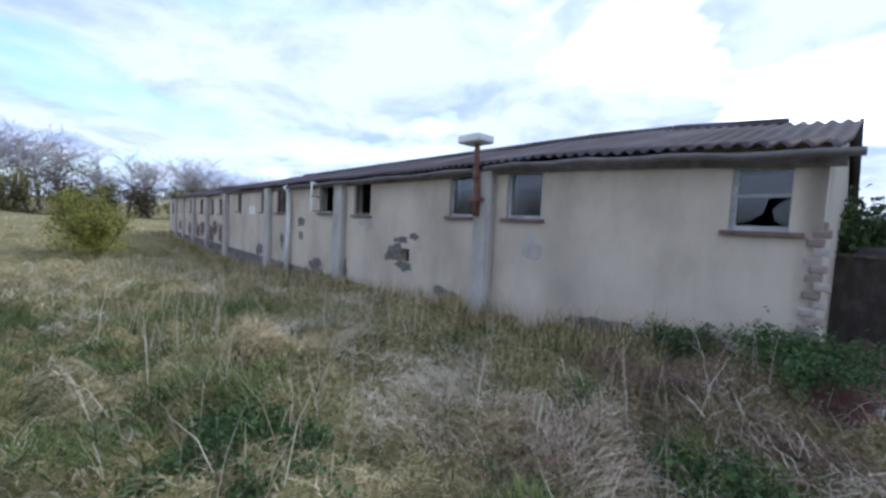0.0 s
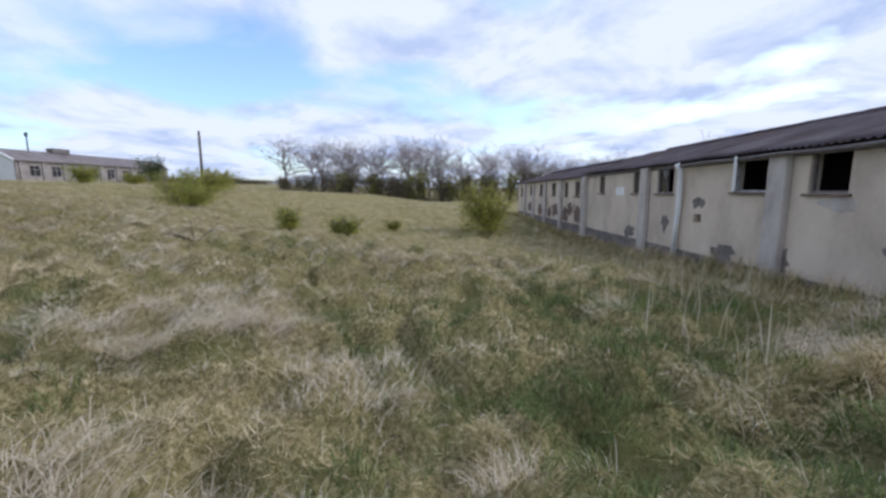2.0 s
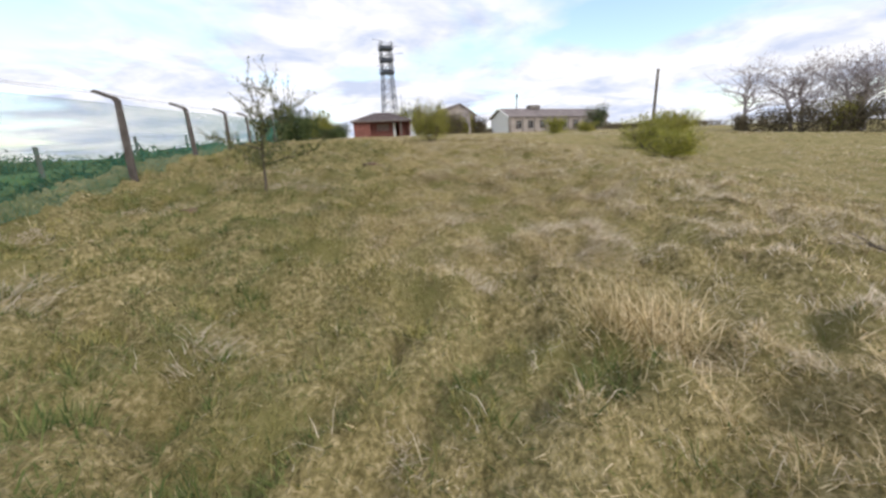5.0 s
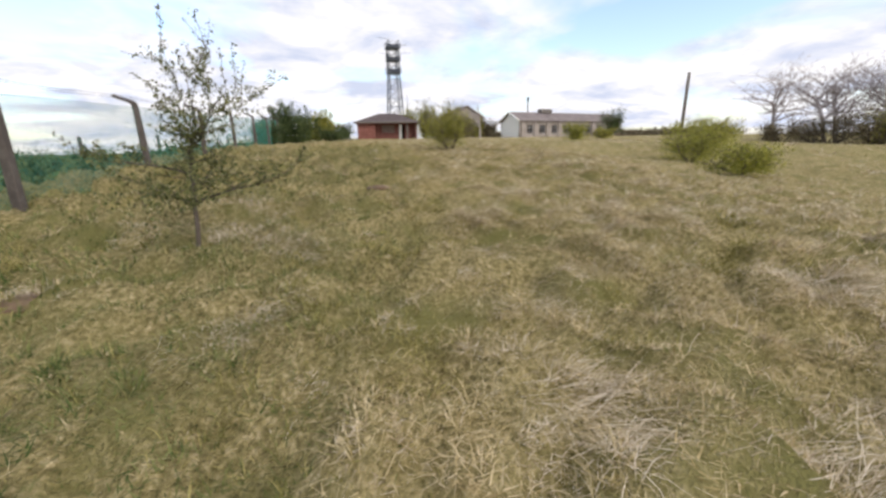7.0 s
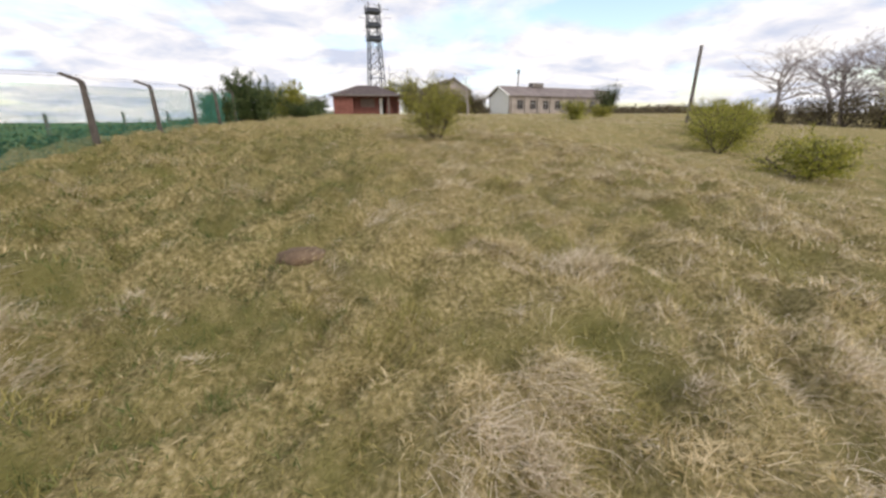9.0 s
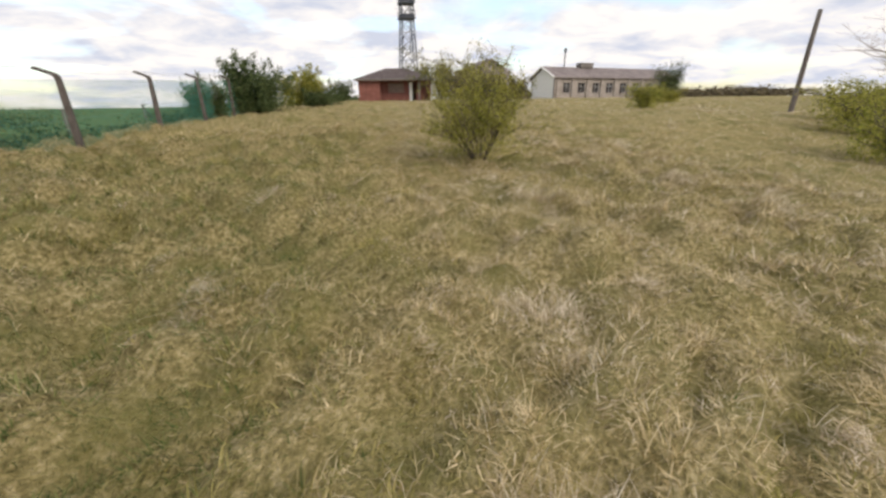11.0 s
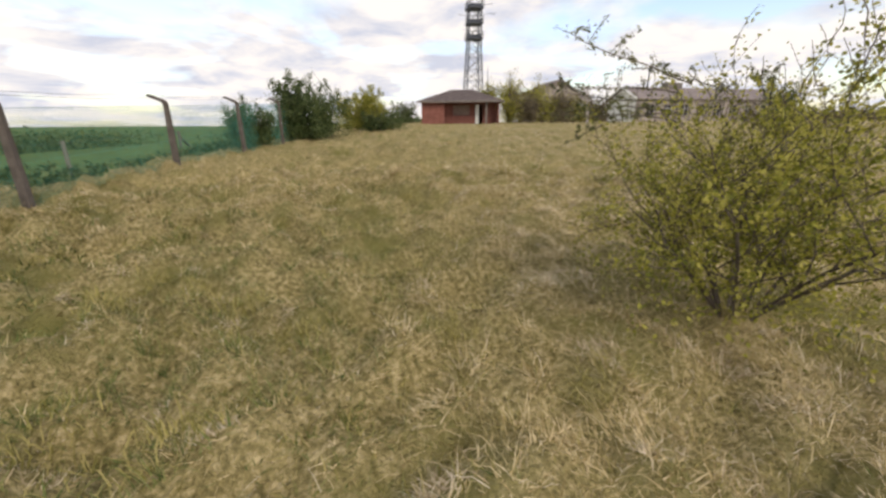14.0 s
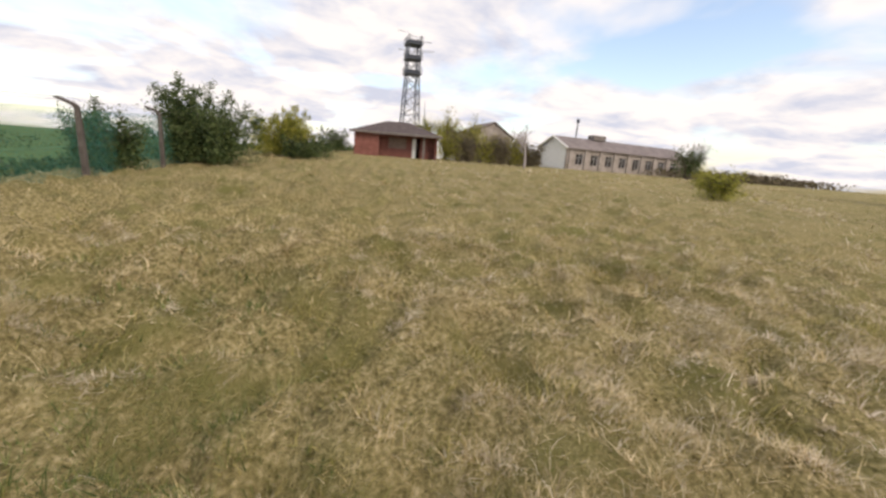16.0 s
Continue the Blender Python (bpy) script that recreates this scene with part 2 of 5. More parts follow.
M_GLASS.node_tree.links.new(gn.outputs[0], gr.inputs[0])
M_GLASS.node_tree.links.new(gr.outputs[0], gb.inputs["Roughness"])


# ---- mesh helpers ----
def finish(name, bm, mat, parent=None, label="", smooth=False):
    me = bpy.data.meshes.new(name)
    bm.to_mesh(me)
    bm.free()
    for m in (mat if isinstance(mat, (list, tuple)) else [mat]):
        me.materials.append(m)
    if smooth:
        me.shade_smooth()
    ob = new(name, me)
    if parent:
        ob.parent = parent
    if label:
        tagged(ob, label)
    return ob


def part(name, bm, mat, parent, label="", smooth=False):
    return finish(name, bm, mat, parent, label, smooth)


def box(bm, x0, x1, y0, y1, z0, z1, m=None, bevel=0.0):
    vs = [bm.verts.new(p) for p in ((x0, y0, z0), (x1, y0, z0), (x1, y1, z0), (x0, y1, z0), (x0, y0, z1), (x1, y0, z1), (x1, y1, z1), (x0, y1, z1))]
    fs = [bm.faces.new([vs[i] for i in q]) for q in ((0, 3, 2, 1), (4, 5, 6, 7), (0, 1, 5, 4), (1, 2, 6, 5), (2, 3, 7, 6), (3, 0, 4, 7))]
    if bevel:
        es = list({e for f in fs for e in f.edges})
        r = bmesh.ops.bevel(bm, geom=es, offset=bevel, segments=1, affect="EDGES")
        vs = list({v for f in r["faces"] for v in f.verts} | {v for v in vs if v.is_valid})
    if m is not None:
        for v in vs:
            v.co = m @ v.co
    return vs


def boxed(*args, **kw):
    bm = bmesh.new()
    box(bm, *args, **kw)
    return bm


def tube(bm, pts, radii, sides=6, caps=True):
    """A tube through pts with a radius at each."""
    rings = []
    for i, p in enumerate(pts):
        p = Vector(p)
        d = Vector(pts[min(i + 1, len(pts) - 1)]) - Vector(pts[max(i - 1, 0)])
        d = d.normalized() if d.length > 1e-9 else Vector((0, 0, 1))
        a = d.orthogonal().normalized() if abs(d.z) > 0.95 else d.cross(Vector((0, 0, 1))).normalized()
        b = d.cross(a)
        rings.append([bm.verts.new(p + (a * math.cos(k * 2 * math.pi / sides) + b * math.sin(k * 2 * math.pi / sides)) * radii[i]) for k in range(sides)])
    for r0, r1 in zip(rings, rings[1:]):
        for k in range(sides):
            bm.faces.new((r0[k], r0[(k + 1) % sides], r1[(k + 1) % sides], r1[k]))
    if caps and sides > 2:
        bm.faces.new(rings[0][::-1])
        bm.faces.new(rings[-1])


def tubed(pts, radii, sides=6):
    bm = bmesh.new()
    tube(bm, pts, radii if isinstance(radii, (list, tuple)) else [radii] * len(pts), sides)
    return bm


def raw_mesh(name, verts, faces_flat, per_face, mat, parent=None, smooth=False):
    """A mesh straight from arrays: faces all have per_face corners."""
    me = bpy.data.meshes.new(name)
    nf = len(faces_flat) // per_face
    me.vertices.add(len(verts))
    me.vertices.foreach_set("co", np.asarray(verts, dtype=np.float32).ravel())
    me.loops.add(len(faces_flat))
    me.loops.foreach_set("vertex_index", np.asarray(faces_flat, dtype=np.int32))
    me.polygons.add(nf)
    me.polygons.foreach_set("loop_start", np.arange(0, nf * per_face, per_face, dtype=np.int32))
    me.update(calc_edges=True)
    me.materials.append(mat)
    if smooth:
        me.shade_smooth()
    ob = new(name, me)
    if parent:
        ob.parent = parent
    return ob


# ---- the lie of the land ----
RISE_Y = (-60, -22.5, 0, 18, 43, 60, 120, 400, 3000)
RISE_Z = (0, 0, 1.95, 2.5, 3.4, 3.6, 3.2, 1.0, 0)
SHED = Vector((3.474, -28.268, -0.15))
SHED_TURN = 25.83


def fence_x(y):
    return -3.911 - 0.09 * (y + 11.464)


def land(x, y):
    """Height of the ground; works on numbers and arrays."""
    x, y = np.asarray(x, float), np.asarray(y, float)
    z = np.zeros(np.broadcast(x, y).shape)
    for k, w in ((-3, 0.15), (-1, 0.22), (0, 0.26), (1, 0.22), (3, 0.15)):
        z = z + w * np.interp(y + k * 1.2, RISE_Y, RISE_Z)
    away = np.clip(fence_x(y) - 0.6 - x, 0, None)
    z = z - np.minimum(away * 0.13, np.minimum(0.52 + away * 0.068, 4.5 + 0.003 * away))
    z = z - 0.027 * np.clip(x - 14, 0, 40) * np.clip((y + 10) / 15, 0, 1) * np.clip((50 - y) / 25, 0, 1)
    dip = np.clip((x - 5) / 11, 0, 1) * np.clip((y + 32) / 16, 0, 1) * np.clip((17 - y) / 14, 0, 1)
    z = z - 1.0 * dip * dip * (3 - 2 * dip)
    z = z + 0.42 * np.exp(-((x - 3.75) ** 2 + (y + 27.75) ** 2) / (2 * 1.0 ** 2))
    south = np.clip(-y - 34, 0, None)
    z = z - np.minimum(south * 0.03, 1.2)
    return z


def lumps(x, y):
    """Tussocky relief of the rough grass."""
    x, y = np.asarray(x, float), np.asarray(y, float)
    a = np.sin(x * 2.9 + 1.7 * np.sin(y * 1.3)) * np.sin(y * 3.3 + 1.9 * np.sin(x * 1.1 + 0.7))
    b = np.sin(x * 6.1 + 2.2 * np.sin(y * 2.7 + 1)) * np.sin(y * 5.3 + 2.0 * np.sin(x * 2.3))
    c = np.sin(x * 1.1 + 0.4) * np.sin(y * 0.9 + 1.1 * np.sin(x * 0.5))
    reach = np.clip((26 - np.hypot(np.maximum(np.abs(x - 3) - 10, 0), np.maximum(np.abs(y + 6) - 24, 0))) / 20, 0, 1)
    d = np.sin(x * 10.7 + 2.0 * np.sin(y * 4.3)) * np.sin(y * 9.6 + 2.3 * np.sin(x * 3.9 + 1.3))
    return (0.07 * a + 0.068 * np.tanh(2.2 * b) + 0.05 * c + 0.042 * np.tanh(2 * d)) * reach * (1 + 0.6 * np.clip((2.4 - x) / 1.5, 0, 1) * np.clip((y + 10) / 4, 0, 1) + 0.5 * np.clip((-13 - y) / 2, 0, 1))


def ground_z(x, y):
    return float(land(x, y))


def graded(lo, hi, fine_lo, fine_hi, step, grow=1.16):
    mid = list(np.arange(fine_lo, fine_hi + step / 2, step))
    up, s = [], step
    v = mid[-1]
    while v < hi:
        s *= grow
        v += s
        up.append(v)
    dn, s = [], step
    v = mid[0]
    while v > lo:
        s *= grow
        v -= s
        dn.append(v)
    return np.array(dn[::-1] + mid + up)


gx, gy = graded(-1800, 1800, -5.5, 10, 0.115, 1.12), graded(-1800, 1800, -30, 12, 0.115, 1.12)
GX, GY = np.meshgrid(gx, gy)
GZ = land(GX, GY) + lumps(GX, GY)
far = np.hypot(GX, GY)
GZ = GZ + np.where(far > 200, 0.012 * (far - 200) * np.clip(-GX / 900, 0, 0.35), 0)
nx, ny = len(gx), len(gy)
idx = np.arange(nx * ny).reshape(ny, nx)
quads = np.stack([idx[:-1, :-1], idx[:-1, 1:], idx[1:, 1:], idx[1:, :-1]], -1).reshape(-1, 4)
ground = raw_mesh("ground", np.stack([GX, GY, GZ], -1).reshape(-1, 3), quads.ravel(), 4, M_GROUND, smooth=True)
ground.data.materials.append(M_CROP)
ground.data.materials.append(M_YARD)
qx, qy = GX.ravel()[quads].mean(1), GY.ravel()[quads].mean(1)
crop = (qx < fence_x(qy) - 2.0) | (qy < -34.5 - 0.3 * (qx - 4)) | (far.ravel()[quads[:, 0]] > 260)
yard = (np.hypot((qx - 3.4) / 2.0, (qy + 29.6) / 1.7) < 1) & ~crop
ground.data.polygons.foreach_set("material_index", np.where(crop, 1, np.where(yard, 2, 0)).astype(np.int32))
tagged(ground, "rough sloping meadow of matted dry and green grass", "ground", kind="structure")


# ---- long rendered shed with corrugated roof ----
shed = new("long_shed")
shed.matrix_world = pose(*SHED, 0, 0, SHED_TURN)
tagged(shed, "long low derelict shed, grey-beige render, corrugated roof", "building")
LEN, EAVE, THICK, WIDE = 33.9, 2.48, 0.22, 5.6
STEP = 18.5  # where the farther, lower part begins


def holed(bm, x0, x1, z0, z1, y0, y1, holes):
    """One wall with openings right through it, in a single closed mesh."""
    xs = sorted({x0, x1, *[h[0] for h in holes], *[h[1] for h in holes]})
    zs = sorted({z0, z1, *[h[2] for h in holes if h[2] > z0], *[h[3] for h in holes]})
    nx_, nz_ = len(xs) - 1, len(zs) - 1

    def solid(i, k):
        if not (0 <= i < nx_ and 0 <= k < nz_):
            return False
        cx, cz = (xs[i] + xs[i + 1]) / 2, (zs[k] + zs[k + 1]) / 2
        return not any(h[0] < cx < h[1] and h[2] < cz < h[3] for h in holes)

    cache = {}

    def v(i, k, y):
        if (i, k, y) not in cache:
            cache[(i, k, y)] = bm.verts.new((xs[i], y, zs[k]))
        return cache[(i, k, y)]

    for i in range(nx_):
        for k in range(nz_):
            if not solid(i, k):
                continue
            bm.faces.new((v(i, k, y1), v(i, k + 1, y1), v(i + 1, k + 1, y1), v(i + 1, k, y1)))
            bm.faces.new((v(i, k, y0), v(i + 1, k, y0), v(i + 1, k + 1, y0), v(i, k + 1, y0)))
            for di, dk, a, b in ((-1, 0, (i, k), (i, k + 1)), (1, 0, (i + 1, k + 1), (i + 1, k)), (0, -1, (i + 1, k), (i, k)), (0, 1, (i, k + 1), (i + 1, k + 1))):
                if not solid(i + di, k + dk):
                    bm.faces.new((v(*a, y0), v(*b, y0), v(*b, y1), v(*a, y1)))
    bmesh.ops.recalc_face_normals(bm, faces=bm.faces)


WINDOWS = [  # along the wall from the open corner: start, end, sill, head, kind
    (0.17, 0.66, 1.66, 2.26, "broken"), (2.76, 3.36, 1.71, 2.38, "shut"), (3.98, 4.57, 1.71, 2.41, "shut"), (7.05, 7.76, 1.68, 2.42, "empty"),
    (8.62, 9.55, 1.70, 2.46, "open"), (11.82, 12.66, 1.66, 2.42, "half"), (13.72, 14.15, 1.66, 2.40, "empty"), (16.45, 17.0, 1.66, 2.36, "empty"),
]
FAR_WINDOWS = [(19.3, 20.0, 1.5, 2.2, "empty"), (21.0, 21.6, 1.5, 2.2, "empty"), (23.2, 24.0, 1.5, 2.2, "empty"), (26.0, 26.8, 1.5, 2.2, "empty"),
               (29.0, 29.7, 1.5, 2.2, "empty"), (32.2, 32.9, 1.4, 2.1, "empty")]
VENTS = [(5.62, 5.95, 0.80, 1.06), (10.55, 10.85, 0.92, 1.14), (19.9, 20.15, 0.9, 1.1), (24.6, 24.9, 0.9, 1.12)]
bm = bmesh.new()
holed(bm, 0.0, STEP, 0.0, EAVE, -THICK, 0.0, [w[:4] for w in WINDOWS] + [v for v in VENTS if v[0] < STEP])
for v_ in bm.verts:
    if v_.co.z > EAVE - 0.01:
        v_.co.z -= 0.03 + (0.16 if v_.co.x < 0.5 else 0.10 if v_.co.x < 1.0 else 0.04 if v_.co.x < 3.0 else 0)
part("front_wall", bm, M_RENDER, shed, "stained grey-beige render, patched and cracked")
bm = bmesh.new()
holed(bm, STEP, LEN, 0.0, EAVE - 0.1, -THICK, -0.02, [w[:4] for w in FAR_WINDOWS] + [v for v in VENTS if v[0] > STEP])
part("far_front_wall", bm, M_RENDER, shed)
part("back_wall", boxed(0, LEN, -WIDE, -WIDE + THICK, 0, EAVE - 0.1), M_RENDER, shed)
RIDGE = EAVE + 0.90
for x_, nm in ((0.0, "end_wall"), (LEN - THICK, "end_wall")):
    bm = bmesh.new()
    prof = [(-WIDE, -0.6), (0, -0.6), (0, EAVE - 0.2), (-WIDE / 2, RIDGE - 0.3), (-WIDE, EAVE - 0.24)]
    a = [bm.verts.new((x_ + 0.002, y, z)) for y, z in prof]
    b = [bm.verts.new((x_ + THICK, y, z)) for y, z in prof]
    bm.faces.new(a)
    bm.faces.new(b[::-1])
    for i in range(5):
        bm.faces.new((a[i], b[i], b[(i + 1) % 5], a[(i + 1) % 5]))
    bmesh.ops.recalc_face_normals(bm, faces=bm.faces)
    part(nm, bm, M_RENDER, shed)
# added near-black sheet, so the windows look into darkness; floor blackened too
part("dark_backing", boxed(0.24, LEN - 0.24, -1.9, -1.8, 0.06, EAVE - 0.12), M_DARK, shed)
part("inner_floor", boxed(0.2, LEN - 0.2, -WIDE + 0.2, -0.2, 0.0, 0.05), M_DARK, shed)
part("footing", boxed(-0.01, LEN, -WIDE, 0.03, -0.6, 0.14), M_CONCRETE, shed, "rough grey concrete footing")


def settle(x):
    """How far the eaves and roof have sunk towards the open corner."""
    return -0.14 * max(0.0, 1 - max(x, 0) / 3.4) ** 1.6


def corrugated(x0, x1, y_eave, z_eave, y_ridge, z_ridge, pitch=0.146, amp=0.024, rows=8, sag=0.0):
    """A corrugated sheet, folded into waves along x, with thickness."""
    n = int((x1 - x0) / pitch) * 6
    xs = np.linspace(x0, x1, n + 1)
    bm = bmesh.new()
    sheets = []
    for off in (0.0, -0.012):
        grid = []
        for j in range(rows + 1):
            t = j / rows
            lap = 0.012 * (1 - (t * 2) % 1)
            row = []
            for x in xs:
                z = z_eave + (z_ridge - z_eave) * t + amp * math.cos((x - x0) / pitch * 2 * math.pi) + lap + off
                z += settle(x) * (1.0 + 0.5 * t) + sag * math.sin(x * 0.8) + 0.008 * math.sin(x * 3.1 + j)
                y = y_eave + (y_ridge - y_eave) * t + (0.02 * math.sin(round((x - x0) / 1.1) * 2.4) if j == 0 else 0)
                row.append(bm.verts.new((x, y, z)))
            grid.append(row)
        sheets.append(grid)
    for grid, flip in zip(sheets, (False, True)):
        for j in range(rows):
            for i in range(n):
                q = [grid[j][i], grid[j][i + 1], grid[j + 1][i + 1], grid[j + 1][i]]
                bm.faces.new(q[::-1] if not flip else q)
    for i in range(n):
        bm.faces.new((sheets[0][0][i], sheets[0][0][i + 1], sheets[1][0][i + 1], sheets[1][0][i]))
    for k in (0, n):
        for j in range(rows):
            bm.faces.new((sheets[0][j][k], sheets[0][j + 1][k], sheets[1][j + 1][k], sheets[1][j][k]))
    bmesh.ops.recalc_face_normals(bm, faces=bm.faces)
    return bm


part("roof_slope", corrugated(-0.12, STEP, 0.20, EAVE + 0.02, -WIDE / 2, RIDGE, sag=0.012), M_ROOF, shed, "weathered purple-grey corrugated sheets", True)
part("roof_slope", corrugated(STEP + 0.02, LEN + 0.1, 0.16, EAVE - 0.10, -WIDE / 2, RIDGE - 0.16, sag=0.012), M_ROOF, shed, "", True)
part("roof_slope", corrugated(-0.12, LEN + 0.1, -WIDE - 0.2, EAVE - 0.06, -WIDE / 2 - 0.01, RIDGE - 0.02, rows=3), M_ROOF, shed, "", True)
for k in range(22):
    a, b = 0.62 + k * 1.5, 0.62 + k * 1.5 + 1.47
    low_ = 0.0 if b < STEP else 0.15
    part("ridge_cap", tubed([(a, -WIDE / 2, RIDGE + 0.01 - low_ + 1.5 * settle(a)), (b, -WIDE / 2, RIDGE + 0.012 - low_ + 1.5 * settle(b))], [0.085, 0.09], 8), M_ROOF, shed)


def gutter(x0, x1, z, y):
    bm = bmesh.new()
    n = 14
    rows = []
    for k in range(n + 1):
        x = x0 + (x1 - x0) * k / n
        dz = 0.012 * math.sin(k * 1.7) + settle(x)
        rows.append([bm.verts.new((x, y + 0.06 * math.cos(a), z + dz + 0.06 * math.sin(a))) for a in np.linspace(-math.pi, 0, 7)]
                    + [bm.verts.new((x, y + 0.048 * math.cos(a), z + dz + 0.048 * math.sin(a))) for a in np.linspace(0, -math.pi, 7)])
    for r0, r1 in zip(rows, rows[1:]):
        for i in range(14):
            bm.faces.new((r0[i], r0[(i + 1) % 14], r1[(i + 1) % 14], r1[i]))
    bm.faces.new(rows[0])
    bm.faces.new(rows[-1][::-1])
    bmesh.ops.recalc_face_normals(bm, faces=bm.faces)
    return bm


part("gutter", gutter(-0.2, 3.6, EAVE - 0.03, 0.24), M_GUTTER, shed, "sagging grey half-round gutter", True)
part("gutter", gutter(3.85, 11.2, EAVE - 0.05, 0.22), M_GUTTER, shed, "", True)
bm = bmesh.new()
rows_ = []
for k in range(20):
    x = -0.1 + (STEP + 0.1) * (k / 19) ** 1.5
    rows_.append([bm.verts.new((x, y, EAVE + z + settle(x))) for y, z in ((0.004, -0.13), (0.03, -0.13), (0.03, -0.01), (0.004, -0.01))])
for r0, r1 in zip(rows_, rows_[1:]):
    for q in range(4):
        bm.faces.new((r0[q], r0[(q + 1) % 4], r1[(q + 1) % 4], r1[q]))
bmesh.ops.recalc_face_normals(bm, faces=bm.faces)
part("fascia", bm, M_FRAME_DARK, shed)

for x_, w_, d_, top in ((3.73, 0.34, 0.13, 2.4), (8.3, 0.42, 0.14, 2.46), (13.25, 0.42, 0.14, 2.46), (18.45, 0.45, 0.16, 2.4)):
    bm = boxed(x_ - w_ / 2, x_ + w_ / 2, 0.001, d_, -0.3, top, bevel=0.015)
    part("pilaster", bm, M_PILASTER, shed, "pale rendered pilaster")
for x_ in (22.0, 25.2, 28.3, 31.0):
    part("pilaster", boxed(x_ - 0.2, x_ + 0.2, -0.019, 0.12, -0.3, EAVE - 0.16, bevel=0.015), M_PILASTER, shed)


def window(x0, x1, z0, z1, kind, yb=0.0):
    """A small casement set in the wall, with its frame, panes and sill."""
    y1 = yb - 0.05
    y0 = y1 - 0.06
    f = 0.045
    bm = bmesh.new()
    box(bm, x0, x0 + f, y0, y1, z0, z1)
    box(bm, x1 - f, x1, y0, y1, z0, z1)
    box(bm, x0 + f, x1 - f, y0, y1, z1 - f, z1)
    box(bm, x0 + f, x1 - f, y0, y1, z0, z0 + f)
    if kind in ("broken",):
        box(bm, x0 + f, x1 - f, y0 + 0.01, y1 - 0.01, z0 + 0.52 * (z1 - z0), z0 + 0.52 * (z1 - z0) + 0.03)
    if kind == "half":
        box(bm, (x0 + x1) / 2 - 0.02, (x0 + x1) / 2 + 0.02, y0, y1, z0 + f, z1 - f)
    w = part("window", bm, M_FRAME if kind in ("broken", "shut", "open") else M_FRAME_DARK, shed, {"broken": "flaking pale casement with a smashed lower pane"}.get(kind, ""))
    bm = bmesh.new()
    box(bm, x0 - 0.06, x1 + 0.06, yb - 0.16, yb + 0.06, z0 - 0.045, z0 - 0.004)
    part("sill", bm, M_SILL, w, "brown tile sill")
    yg = (y0 + y1) / 2

    def pane(pts):
        b = bmesh.new()
        fr = [b.verts.new((x, yg, z)) for x, z in pts]
        bk = [b.verts.new((x, yg - 0.004, z)) for x, z in pts]
        b.faces.new(fr)
        b.faces.new(bk[::-1])
        for i in range(len(pts)):
            j = (i + 1) % len(pts)
            b.faces.new((fr[i], bk[i], bk[j], fr[j]))
        bmesh.ops.recalc_face_normals(b, faces=b.faces)
        part("pane", b, M_GLASS, w)

    a, b_, c, d = x0 + f, x1 - f, z0 + f, z1 - f
    if kind == "broken":
        m_ = z0 + 0.52 * (z1 - z0)
        pane([(a, m_ + 0.03), (b_, m_ + 0.03), (b_, d), (a, d)])
        pane([(a, m_), (a + 0.04, m_ - 0.02), (a + 0.14, m_ - 0.11), (a + 0.11, c + 0.05), (a + 0.05, c), (a, c)])
        pane([(b_, m_), (b_, c + 0.02), (b_ - 0.1, c + 0.05), (b_ - 0.2, c + 0.12), (b_ - 0.22, m_ - 0.02), (b_ - 0.2, m_)])
        pane([(a + 0.14, m_), (b_ - 0.2, m_), (b_ - 0.21, m_ - 0.03), (a + 0.2, m_ - 0.04)])
    elif kind == "shut":
        pane([(a, c), (b_, c), (b_, d), (b_ - 0.16, d), (b_ - 0.16, d - 0.24), (a, d - 0.26)])
        pane([(a, d - 0.255), (b_ - 0.165, d - 0.235), (b_ - 0.165, d), (a, d)])
    elif kind == "half":
        pane([((a + b_) / 2 + 0.02, c), (b_, c), (b_, d), ((a + b_) / 2 + 0.02, d)])
    elif kind == "open":
        # the casement stands open, hinged on its far side
        ang = radians(38)
        bm = bmesh.new()
        L = x1 - x0 - 0.06
        for q in ((0, 0.04, 0, 1), (L - 0.04, L, 0, 1), (0.04, L - 0.04, 0, 0.05), (0.04, L - 0.04, 0.5, 0.55), (0.04, L - 0.04, 0.95, 1)):
            h = z1 - z0 - 0.06
            m = Matrix.Translation((x1 - 0.03, yb + 0.01, z0 + 0.03)) @ Matrix.Rotation(math.pi - ang, 4, "Z")
            box(bm, q[0], q[1], -0.02, 0.02, q[2] * h, q[3] * h, m)
        part("casement", bm, M_WHITE, w, "white casement swung open")
    return w


for w_ in WINDOWS:
    window(*w_)
for w_ in FAR_WINDOWS:
    window(*w_, yb=-0.02)

# downpipes
p_ = part("downpipe", tubed([(11.33, 0.24, 2.44), (11.33, 0.13, 2.28), (11.36, 0.10, 1.2), (11.42, 0.12, -0.1)], 0.07, 10), M_WHITE, shed, "white plastic downpipe", True)
part("downpipe", tubed([(3.80, 0.22, 2.46), (3.80, 0.2, 2.2), (3.80, 0.17, 2.0), (3.81, 0.165, 1.72)], 0.05, 10), M_RUST, shed, "rust-red iron downpipe", True)
part("pipe_bracket", boxed(3.68, 3.93, 0.131, 0.235, 1.95, 2.0), M_RUST, shed)
bm = bmesh.new()
for k, (za, zb) in enumerate(((0.0, 0.6), (0.6, 1.2), (1.2, 1.7))):
    tube(bm, [(3.60 + 0.01 * k, 0.14, za), (3.61 + 0.01 * k, 0.14, zb)], [0.035, 0.03], 6)
part("pipe_scar", bm, M_PILASTER, shed)
part("floodlight", boxed(3.60, 4.05, 0.06, 0.40, 2.80, 2.92, bevel=0.02), M_WHITE, shed, "dirty white box-shaped outdoor light")
